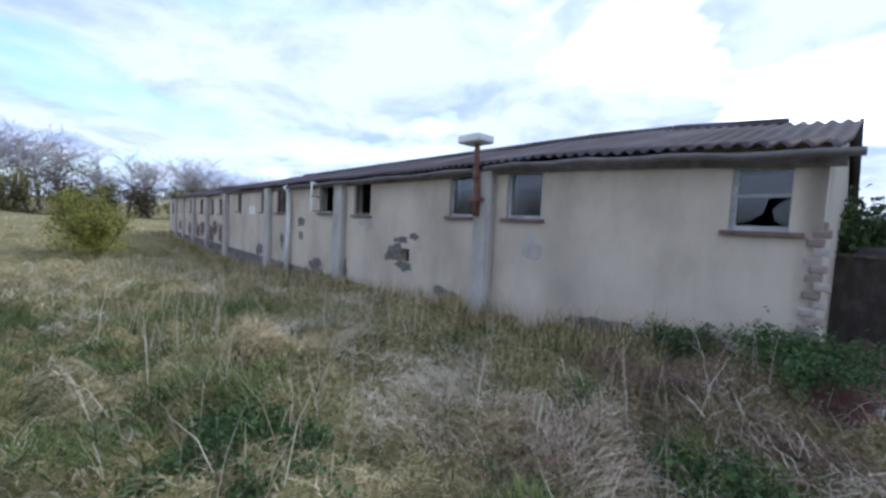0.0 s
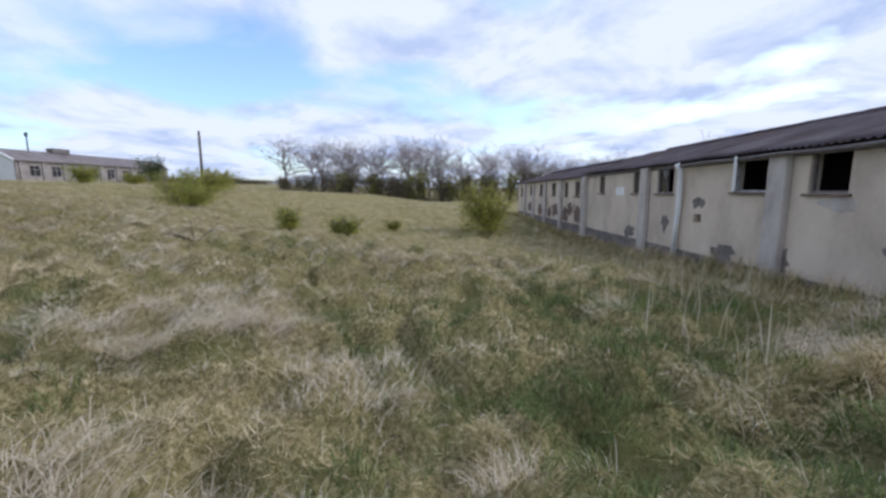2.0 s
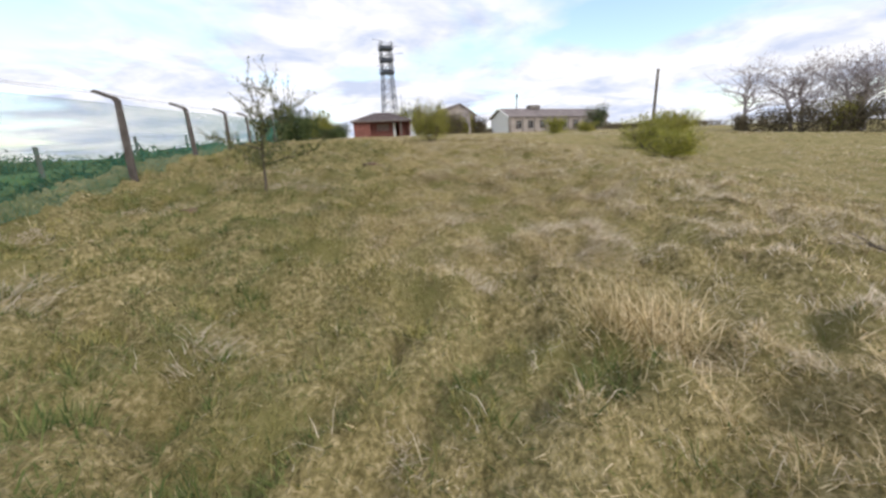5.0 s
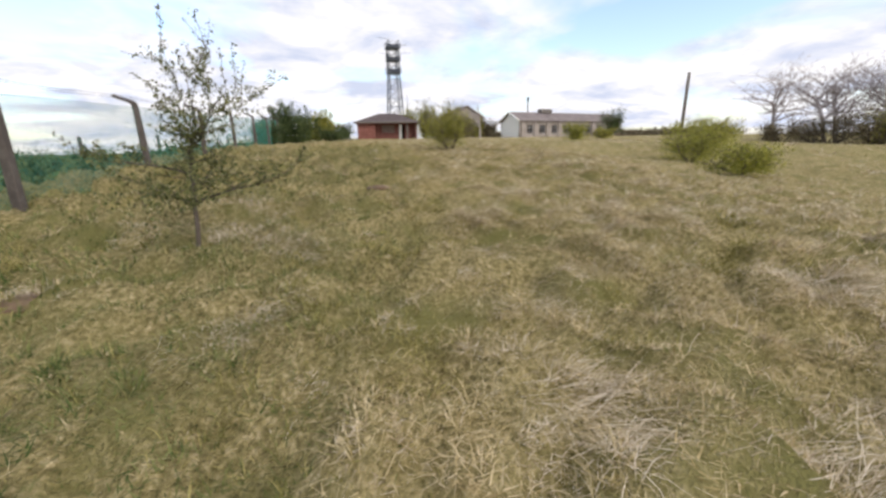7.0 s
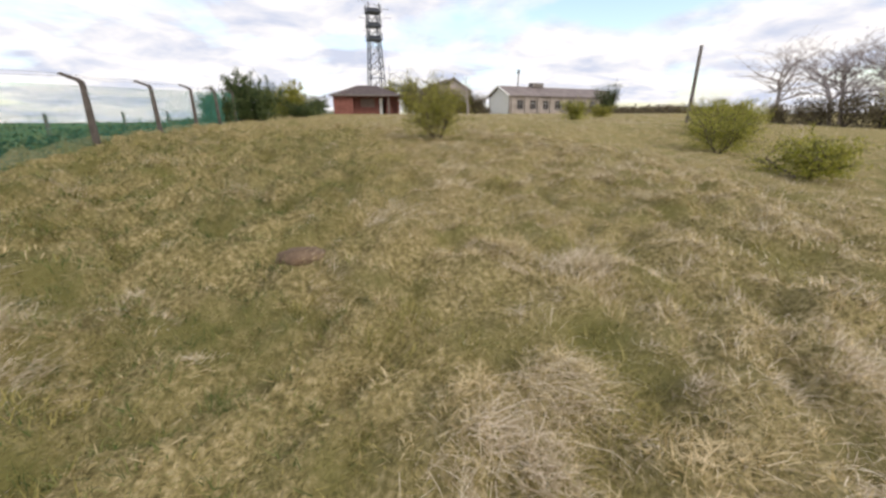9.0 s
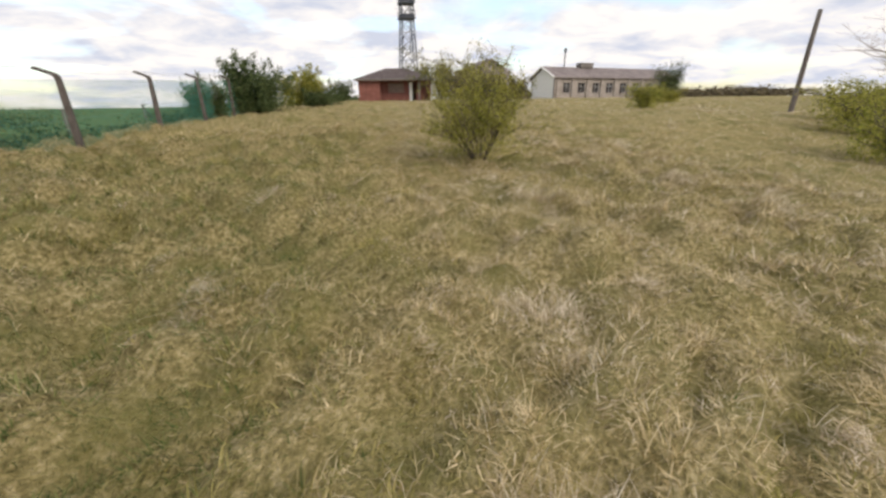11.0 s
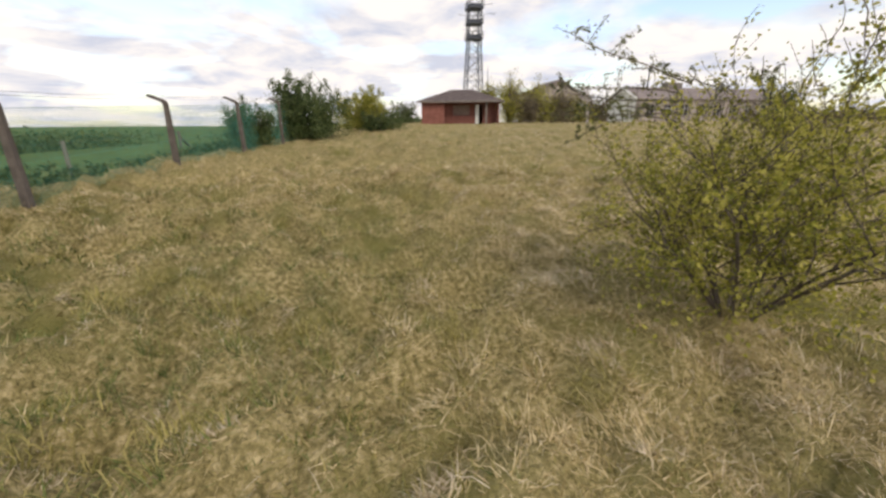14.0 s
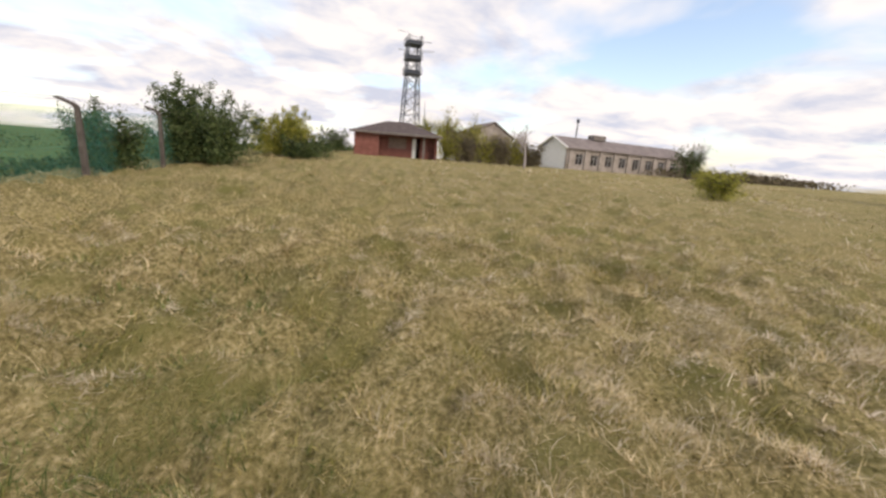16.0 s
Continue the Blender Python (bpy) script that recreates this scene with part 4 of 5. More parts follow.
part("porch_wall", bm, M_REDBRICK, hut)
part("return_wall", boxed(2.18, 2.395, 0.225, 1.0, -0.6, HH), M_REDBRICK, hut)
part("porch_post", boxed(6.75, 6.95, 0.02, 0.22, -0.6, HH), M_FRAME_DARK, hut, "dark square porch post")
part("porch_floor", boxed(2.45, HW - 0.24, 0.05, 0.98, -0.4, -0.02), M_CONCRETE, hut)
part("side_wall", boxed(0, 0.22, 0.225, HD, -0.6, HH), M_REDBRICK, hut)
part("side_wall", boxed(HW - 0.22, HW, 0.225, HD, -0.6, HH), M_REDBRICK, hut)
part("back_wall", boxed(0.23, HW - 0.23, HD - 0.22, HD, -0.6, HH), M_REDBRICK, hut)
part("inner_floor", boxed(0.23, HW - 0.23, 1.24, HD - 0.23, -0.1, -0.02), M_DARK, hut)
part("boarding", boxed(3.3, 5.1, 1.06, 1.1, 0.95, 2.0), M_SILL, hut, "faded pinkish window boarding")
part("door", boxed(5.72, 6.1, 1.05, 1.09, 0.0, 2.04), M_WHITE, hut, "pale peeling half-open door")
bm = bmesh.new()
o_ = 0.45
ev = [bm.verts.new(p) for p in ((-o_, -o_, HH), (HW + o_, -o_, HH), (HW + o_, HD + o_, HH), (-o_, HD + o_, HH))]
rd = [bm.verts.new((HD / 2, HD / 2, HH + 1.35)), bm.verts.new((HW - HD / 2 + 0.3, HD / 2, HH + 1.35))]
for q in ((ev[0], ev[1], rd[1], rd[0]), (ev[1], ev[2], rd[1]), (ev[2], ev[3], rd[0], rd[1]), (ev[3], ev[0], rd[0])):
    bm.faces.new(q)
bm.faces.new(ev[::-1])
part("roof", bm, M_TILES, hut, "dark brown tiled hipped roof")
part("fascia", boxed(-o_, HW + o_, -o_ - 0.02, -o_ - 0.002, HH - 0.14, HH + 0.04), M_FRAME_DARK, hut)

tower = new("lattice_tower")
tower.matrix_world = pose(4.55, 80.6, 3.0, 0, 0, 12)
tagged(tower, "dark steel lattice mast with three railed platforms", "tower")
TH = 21.9


def half(z):
    return 1.85 - 0.75 * min(z / 15.5, 1.0)


corners = ((-1, -1), (1, -1), (1, 1), (-1, 1))
for a, b in corners:
    part("leg", tubed([(a * half(0), b * half(0), 0), (a * half(15.5), b * half(15.5), 15.5), (a * half(15.5), b * half(15.5), TH)], 0.11, 6), M_STEEL, tower)
levels_z = [0, 3.0, 6.0, 8.2, 10.2, 12.1, 13.9, 15.5, 17.9, 20.4]
for z0, z1 in zip(levels_z, levels_z[1:]):
    for (a, b), (c, d) in zip(corners, corners[1:] + corners[:1]):
        p0, p1 = Vector((a * half(z0), b * half(z0), z0)), Vector((c * half(z1), d * half(z1), z1))
        q0, q1 = Vector((c * half(z0), d * half(z0), z0)), Vector((a * half(z1), b * half(z1), z1))
        part("brace", tubed([p0, p1], 0.045, 4), M_STEEL, tower)
        part("brace", tubed([q0, q1], 0.045, 4), M_STEEL, tower)
        part("strut", tubed([q1, p1], 0.05, 4), M_STEEL, tower)
for z_, w_ in ((15.4, 1.45), (17.9, 1.4), (20.4, 1.45)):
    part("platform", boxed(-w_, w_, -w_, w_, z_ - 0.12, z_ + 0.12), M_STEEL, tower)
    for (a, b), (c, d) in zip(corners, corners[1:] + corners[:1]):
        for h_ in (0.5, 1.1):
            part("rail", tubed([(a * w_, b * w_, z_ + h_), (c * w_, d * w_, z_ + h_)], 0.04, 4), M_STEEL, tower)
        for k in range(4):
            f_ = k / 4
            px, py = a * w_ + (c - a) * w_ * f_, b * w_ + (d - b) * w_ * f_
            part("rail_post", tubed([(px, py, z_), (px, py, z_ + 1.15)], 0.035, 4), M_STEEL, tower)
    part("equipment_box", boxed(-1.1, 1.1, -1.0, 1.0, z_ + 0.12, z_ + 0.62), M_STEEL, tower)
for z_, L_, s_ in ((21.9, 3.8, -1), (18.9, 3.6, -1), (19.3, 4.2, 1), (16.6, 2.6, -1), (20.8, 3.2, 1)):
    part("aerial", tubed([(s_ * 1.2, -1.2, z_), (s_ * (1.2 + L_ * 0.55), -1.6, z_ + 0.1)], 0.04, 4), M_STEEL, tower)
part("ladder", tubed([(0.3, -half(0), 0), (0.3, -half(15.5), 15.5), (0.3, -1.1, 20.4)], 0.05, 4), M_STEEL, tower)

mast = finish("thin_mast", tubed([(7.5, 82.5, 2.5), (7.45, 82.5, 14.2)], [0.09, 0.05], 6), M_STEEL)
tagged(mast, "thin grey mast beside the lattice tower", "mast")

far_b = new("far_long_building")
GA, GB = Vector((25.2, 54.7, 3.3)), Vector((48.8, 61.6, 3.3))
ang_ = math.atan2(GB.y - GA.y, GB.x - GA.x)
far_b.matrix_world = pose(*GA, 0, 0, math.degrees(ang_))
tagged(far_b, "long single-storey pale building with a pinkish-grey roof", "building")
FL, FW, FE = (GB - GA).length, 6.0, 3.1
holes = [(1.6 + k * 2.75, 2.9 + k * 2.75, 1.0, 2.4) for k in range(8)]
bm = bmesh.new()
holed(bm, 0, FL, -0.8, FE, 0, 0.25, holes)
part("front_wall", bm, M_BUFF, far_b)
part("back_wall", boxed(0, FL, FW - 0.25, FW, -0.8, FE), M_BUFF, far_b)
for h_ in holes:
    bm = bmesh.new()
    box(bm, h_[0], h_[1], 0.12, 0.16, h_[2], h_[3])
    w_ = part("window", bm, M_DARK, far_b)
    bm = bmesh.new()
    for q in (h_[0], (h_[0] + h_[1]) / 2 - 0.03, h_[1] - 0.06):
        box(bm, q, q + 0.06, 0.06, 0.115, h_[2], h_[3])
    box(bm, h_[0] + 0.06, h_[1] - 0.06, 0.065, 0.112, h_[2] + 0.9, h_[2] + 0.96)
    part("frame", bm, M_FRAME, w_)
for k in range(9):
    part("pilaster", boxed(0.35 + k * 2.75, 0.85 + k * 2.75, -0.18, -0.002, -0.8, FE - 0.05), M_BUFF, far_b)
FR = FE + 1.55
for x_ in (0.0, FL - 0.25):
    bm = bmesh.new()
    a = [bm.verts.new((x_, y, z)) for y, z in ((0.26, -0.8), (FW - 0.26, -0.8), (FW - 0.26, FE), (FW / 2, FR - 0.1), (0.26, FE))]
    b = [bm.verts.new((v.co.x + 0.25, v.co.y, v.co.z)) for v in a]
    bm.faces.new(a)
    bm.faces.new(b[::-1])
    for i in range(5):
        bm.faces.new((a[i], b[i], b[(i + 1) % 5], a[(i + 1) % 5]))
    bmesh.ops.recalc_face_normals(bm, faces=bm.faces)
    part("gable_wall", bm, M_WHITE, far_b)
for s_ in (0, 1):
    y0_, y1_ = (-0.35, FW / 2) if s_ == 0 else (FW + 0.35, FW / 2)
    bm = bmesh.new()
    vs = [bm.verts.new(p) for p in ((-0.3, y0_, FE - 0.1), (FL + 0.3, y0_, FE - 0.1), (FL + 0.3, y1_, FR), (-0.3, y1_, FR), (-0.3, y0_, FE + 0.04), (FL + 0.3, y0_, FE + 0.04), (FL + 0.3, y1_, FR + 0.14), (-0.3, y1_, FR + 0.14))]
    for q in ((0, 1, 2, 3), (4, 5, 6, 7), (0, 1, 5, 4), (1, 2, 6, 5), (2, 3, 7, 6), (3, 0, 4, 7)):
        bm.faces.new([vs[i] for i in q])
    bmesh.ops.recalc_face_normals(bm, faces=bm.faces)
    part("roof_slope", bm, M_OLDROOF, far_b)
    part("bargeboard", tubed([(-0.36, y0_, FE - 0.02), (-0.36, y1_, FR + 0.06)], 0.16, 4), M_WHITE, far_b, "white bargeboard")
part("roof_tank", boxed(6.6, 9.0, FW / 2 - 0.6, FW / 2 + 0.6, FR + 0.02, FR + 0.75), M_CONCRETE, far_b)
part("flue", tubed([(4.2, FW / 2 + 0.5, FR - 0.2), (4.2, FW / 2 + 0.5, FR + 2.2), (4.2, FW / 2 + 0.5, FR + 2.25), (4.2, FW / 2 + 0.5, FR + 2.8)], [0.09, 0.09, 0.2, 0.2], 8), M_STEEL, far_b)

white_h = new("white_gabled_house")
white_h.matrix_world = pose(17.4, 85.0, 3.0, 0, 0, 10)
tagged(white_h, "white gabled building far behind the hedge", "building")
bm = bmesh.new()
prof = [(0, -1), (9.5, -1), (9.5, 6.0), (5.2, 8.6), (0, 6.5)]
a = [bm.verts.new((p, 0, z)) for p, z in prof]
b = [bm.verts.new((p, 9, z)) for p, z in prof]
bm.faces.new(a)
bm.faces.new(b[::-1])
for i in range(5):
    bm.faces.new((a[i], b[i], b[(i + 1) % 5], a[(i + 1) % 5]))
bmesh.ops.recalc_face_normals(bm, faces=bm.faces)
part("wall", bm, M_BUFF, white_h)
for p0, p1 in (((-0.4, 6.35), (5.2, 8.75)), ((9.9, 5.85), (5.2, 8.75))):
    bm = bmesh.new()
    vs = [bm.verts.new(p) for p in ((p0[0], -0.4, p0[1]), (p1[0], -0.4, p1[1]), (p1[0], 9.4, p1[1]), (p0[0], 9.4, p0[1]), (p0[0], -0.4, p0[1] + 0.25), (p1[0], -0.4, p1[1] + 0.25), (p1[0], 9.4, p1[1] + 0.25), (p0[0], 9.4, p0[1] + 0.25))]
    for q in ((0, 1, 2, 3), (4, 5, 6, 7), (0, 1, 5, 4), (1, 2, 6, 5), (2, 3, 7, 6), (3, 0, 4, 7)):
        bm.faces.new([vs[i] for i in q])
    bmesh.ops.recalc_face_normals(bm, faces=bm.faces)
    part("roof_slope", bm, M_OLDROOF, white_h)

pole = finish("telegraph_pole", tubed([(28.9, 20.3, ground_z(28.9, 20.3) - 0.5), (28.97, 20.3, 8.27)], [0.16, 0.12], 8), M_POLE)
tagged(pole, "grey wooden telegraph pole without wires", "pole")

# ---- yard by the shed's open corner ----
panel = new("concrete_panel_fence")
panel.matrix_world = pose(4.35, -31.0, -0.1, 0, 0, -8)
tagged(panel, "stained grey concrete panel screen beside the shed", "wall")
part("panel", boxed(-0.3, 1.6, -0.04, 0.04, 0, 1.35, bevel=0.01), M_POST, panel)
part("coping", boxed(-0.32, 1.62, -0.06, 0.06, 1.354, 1.40), M_FRAME_DARK, panel)
sheet = finish("leaning_metal_sheet", boxed(-0.02, 0.02, -0.5, 0.4, 0, 1.5), M_SHEET)
sheet.matrix_world = pose(4.2, -31.15, -0.1, 0, 7, 60)
tagged(sheet, "grey metal sheet leaning against the screen", "metal sheet")
cp = new("corner_post", post_me)
cp.matrix_world = pose(4.05, -31.3, -0.25, 0, -2, 15)
tagged(cp, "leaning cranked concrete corner post", "post")
plant("ivy_bush", 140, 5.2, -32.3, 2.2, 2.4, M_LEAF_DARK, 9000, 0.05, "dark bush behind the concrete screen", "bush", stems=5, levels=2, kids=(8, 6, 4), low=0.2, leaf_spread=0.12)
plant("thorn_tree", 141, 3.15, -31.9, 4.2, 4.2, M_LEAF_DARK, 5200, 0.035, "dark old thorn tree with fine new leaves", "tree", levels=3, kids=(9, 6, 4), trunk=0.17, low=1.5, leaf_spread=0.08)
rr = random.Random(9)
for k in range(46):
    a_, d_ = rr.uniform(0, 6.28), rr.uniform(0, 1.3) ** 0.7
    x_, y_ = 3.3 + 1.35 * d_ * math.cos(a_), -29.5 + 1.1 * d_ * math.sin(a_)
    if k % 3:
        o = new("loose_brick", brick_me)
        o.matrix_world = pose(x_, y_, ground_z(x_, y_) + 0.03, rr.uniform(-20, 20), rr.uniform(-20, 20), rr.uniform(0, 180))
        tagged(o, "loose weathered brick lying in the yard", "brick", "loose bricks in the yard")
    else:
        s_ = rr.uniform(0.05, 0.12)
        bm = bmesh.new()
        box(bm, -s_, s_, -s_ * 0.7, s_ * 0.7, -0.02, 0.02, bevel=0.008)
        o = finish("slab_fragment", bm, M_SLAB)
        o.matrix_world = pose(x_ - 0.2, y_ + 0.4, ground_z(x_ - 0.2, y_ + 0.4) + 0.02, rr.uniform(-8, 8), rr.uniform(-8, 8), rr.uniform(0, 180))
        tagged(o, "flat broken piece of pale concrete", "rubble", "broken concrete pieces")
plant("nettle_clump", 142, 3.35, -27.85, 0.36, 1.4, M_NETTLE, 4600, 0.018, "dark green nettle clump at the wall's foot", "weeds", stems=12, levels=1, kids=(6, 4), trunk=0.012, low=0.03, leaf_spread=0.05)
plant("nettle_clump", 143, 4.0, -27.55, 0.18, 0.9, M_LEAF_DARK, 1500, 0.018, "dark green nettle clump at the wall's foot", "weeds", stems=10, levels=1, kids=(6, 4), trunk=0.012, low=0.03, leaf_spread=0.05)

for seed, x_, y_, h_, w_, n_ in ((144, 3.72, -23.9, 0.24, 0.75, 2600), (145, 3.15, -24.1, 0.18, 0.65, 1800), (146, 2.65, -26.3, 0.2, 0.65, 1800), (147, 3.5, -23.4, 0.14, 0.5, 1000)):
    plant("nettle_clump", seed, x_, y_, h_, w_, M_NETTLE, n_, 0.022, "dark green young nettles in the rough grass", "weeds", stems=16, levels=1, kids=(6, 4), trunk=0.008, low=0.03, leaf_spread=0.04, fan=0.9)

# dead branch and bare soil in the meadow
wood, tips = [], []
br = random.Random(31)
for k in range(4):
    a_ = br.uniform(0, 6.28)
    limb(br, wood, tips, Vector((0, 0, 0.02)), Vector((math.cos(a_), math.sin(a_), 0.45)).normalized(), 0.42, 0.014, 0, 2, (4, 3), 0.6, 0.0)
db = finish("dead_branch", wood_mesh(wood), M_BARK)
db.location = (5.9, -14.63, ground_z(5.9, -14.63))
tagged(db, "bare dead branches lying in the dry grass", "branch")
for k, (x_, y_, s_) in enumerate(((1.05, -6.9, 0.2), (0.85, -6.7, 0.15), (-1.7, -10.6, 0.2))):
    bm = bmesh.new()
    bmesh.ops.create_icosphere(bm, subdivisions=3, radius=1)
    for v in bm.verts:
        v.co *= 1 + 0.25 * noise.noise(v.co * 2.2 + Vector((k * 7, 0, 0)))
        v.co.z *= 0.3
        v.co *= s_
    o = finish("bare_soil", bm, M_SOIL, smooth=True)
    o.location = (x_, y_, float(land(x_, y_) + lumps(x_, y_)) + 0.01)
    tagged(o, "small patch of scraped bare brown soil", "soil")


# ---- grass ----
def blades(name, seed, x, y, length, width, lean, mat, label, heading=None, lift=0.0, flat=0.5, jitter=0.8, simple=False):
    """Bent tapering blades, one island each; flat: how far the tip lies down."""
    r = np.random.RandomState(seed)
    n = len(x)
    z = land(x, y) + lumps(x, y) - 0.02 + lift
    a = r.uniform(0, 2 * np.pi, n) if heading is None else heading + r.normal(0, jitter, n)
    w = a + np.pi / 2 + r.normal(0, 0.5, n)
    L = length * r.uniform(0.55, 1.35, n)
    W = width * r.uniform(0.6, 1.4, n)
    k = np.clip(lean + r.normal(0, 0.22, n), 0.05, 1.6)
    hx, hy = np.cos(a), np.sin(a)
    wx, wy = np.cos(w) * W / 2, np.sin(w) * W / 2
    m = 0.5 * L
    k1, k2 = k * (0.55 + 0.35 * flat), np.minimum(k * (1 + flat), 1.85)
    mx, mz = m * np.sin(k1), m * np.cos(k1)
    tx, tz = mx + m * np.sin(k2), np.maximum(mz + m * np.cos(k2), 0.015)
    v = np.empty((n, 5, 3))
    v[:, 0] = np.stack([x - wx, y - wy, z], 1)
    v[:, 1] = np.stack([x + wx, y + wy, z], 1)
    v[:, 2] = np.stack([x + hx * mx + wx * 0.8, y + hy * mx + wy * 0.8, z + mz], 1)
    v[:, 3] = np.stack([x + hx * mx - wx * 0.8, y + hy * mx - wy * 0.8, z + mz], 1)
    v[:, 4] = np.stack([x + hx * tx, y + hy * tx, z + tz], 1)
    b = np.arange(n)[:, None] * 5
    if simple:
        v, b = v[:, [0, 1, 4]], np.arange(n)[:, None] * 3
        f = (b + np.array([0, 1, 2])[None]).astype(np.int32)
    else:
        f = (b + np.array([0, 1, 2, 0, 2, 3, 3, 2, 4])[None]).astype(np.int32)
    return tagged(raw_mesh(name, v.reshape(-1, 3), f.ravel(), 3, mat), label, "grass", kind="stuff")


LINE_Y = (-24.5, -22.5, -20, -15, -8, -4, 3)
LINE_X = (1.2, 1.25, 1.6, 1.05, 1.9, 2.5, 1.7)


def off_line(x, y):
    """Distance from the trodden line."""
    dx = x - np.interp(y, LINE_Y, LINE_X)
    dy = np.where(y < -24.5, -24.5 - y, np.where(y > 3, y - 3, 0))
    return np.hypot(dx, dy)


def in_shed(x, y):
    c, s = math.cos(radians(SHED_TURN)), math.sin(radians(SHED_TURN))
    u = (x - SHED.x) * c + (y - SHED.y) * s
    v = -(x - SHED.x) * s + (y - SHED.y) * c
    return (u > -0.3) & (u < LEN) & (v < 0.08) & (v > -WIDE)


def near_shed(x, y):
    c, s = math.cos(radians(SHED_TURN)), math.sin(radians(SHED_TURN))
    return -(x - SHED.x) * s + (y - SHED.y) * c


def sown(seed, lo, hi, dense, box_=(-13, 48, -36, 62), clump=0.0):
    r = np.random.RandomState(seed)
    x0, x1, y0, y1 = box_
    x0, x1 = max(x0, -hi - 4), min(x1, hi + 4)
    y0, y1 = max(y0, -26 - hi), min(y1, 5 + hi)
    n = int((x1 - x0) * (y1 - y0) * dense)
    x, y = r.uniform(x0, x1, n), r.uniform(y0, y1, n)
    if clump:
        m = max(1, n // 28)
        cx, cy = r.uniform(x0, x1, m), r.uniform(y0, y1, m)
        pick = r.randint(0, m, n)
        tuft = r.uniform(0, 1, n) < 0.72
        x = np.where(tuft, cx[pick] + r.normal(0, clump, n), x)
        y = np.where(tuft, cy[pick] + r.normal(0, clump, n), y)
    tuft_no = np.where(tuft, pick, -1) if clump else np.full(n, -1)
    out_way = np.where(tuft_no >= 0, np.arctan2(y - cy[pick], x - cx[pick]), r.uniform(0, 6.28, n)) if clump else r.uniform(0, 6.28, n)
    chance = np.where(tuft_no >= 0, 0.65 * r.uniform(0, 1, m)[pick] + 0.35 * r.uniform(0, 1, n), r.uniform(0, 1, n)) if clump else r.uniform(0, 1, n)
    tall = np.where(tuft_no >= 0, r.uniform(0.6, 1.6, m)[pick], 0.7) if clump else np.ones(n)
    d = off_line(x, y)
    ok = (d >= lo) & (d < hi) & ~in_shed(x, y) & (x > fence_x(y) - 2.0) & (y > -34.0)
    ok &= ~(np.hypot((x - 3.4) / 1.9, (y + 29.6) / 1.6) < 1)
    return x[ok], y[ok], out_way[ok], chance[ok], tall[ok]


def comb(x, y):
    """The way the wind and feet have laid the grass."""
    return 0.6 + 1.4 * np.sin(x * 0.55 + 0.3 * y) + 1.2 * np.sin(y * 0.7 - 0.4 * x + 1.0)


def patchy(x, y):
    return 0.5 + 0.3 * np.sin(x * 1.3 + 1.1 * np.sin(y * 0.9)) + 0.3 * np.sin(y * 1.1 + 1.4 * np.sin(x * 0.8 + 2))


def green_share(x, y):
    """How green the sward is: lush by the shed and at the walk's start, straw on the slope."""
    slope = np.clip((y + 13) / 5, 0, 1)
    g = np.clip((patchy(x, y) - 0.45) * 1.2, 0.1, 0.75) * (1 - slope) + (0.34 + 0.22 * (patchy(x, y) - 0.5)) * slope
    shedside = np.clip((7.5 - near_shed(x, y)) / 4, 0, 1) * (x > -2) * (y < -14)
    start = np.clip((np.interp(y, (-22, -12, -5), (1.9, 1.7, 2.9)) - x) / 1.6, 0, 1) * np.clip((10 - y) / 8, 0.0, 1) * np.where(y < -9, 1.0, 0.85)
    g = g + np.clip(-lumps(x, y) * 6, -0.42, 0.5)
    g = g * (1 - 0.25 * np.clip((y + 9) / 7, 0, 1))
    lush = np.exp(-((x + 0.5) / 1.9) ** 2 - ((y + 17.0) / 4.0) ** 2)
    rank = np.exp(-((x - 5.0) / 2.6) ** 2 - ((y + 22.5) / 1.8) ** 2)
    return np.clip(g + 0.42 * shedside + 0.8 * start + 0.3 * np.clip((-13 - y) / 2, 0, 1) * np.clip((3.2 - x) / 2.5, 0.3, 1) + 0.7 * lush + 0.65 * rank, 0.08, 0.93)


rk = np.random.RandomState(77)
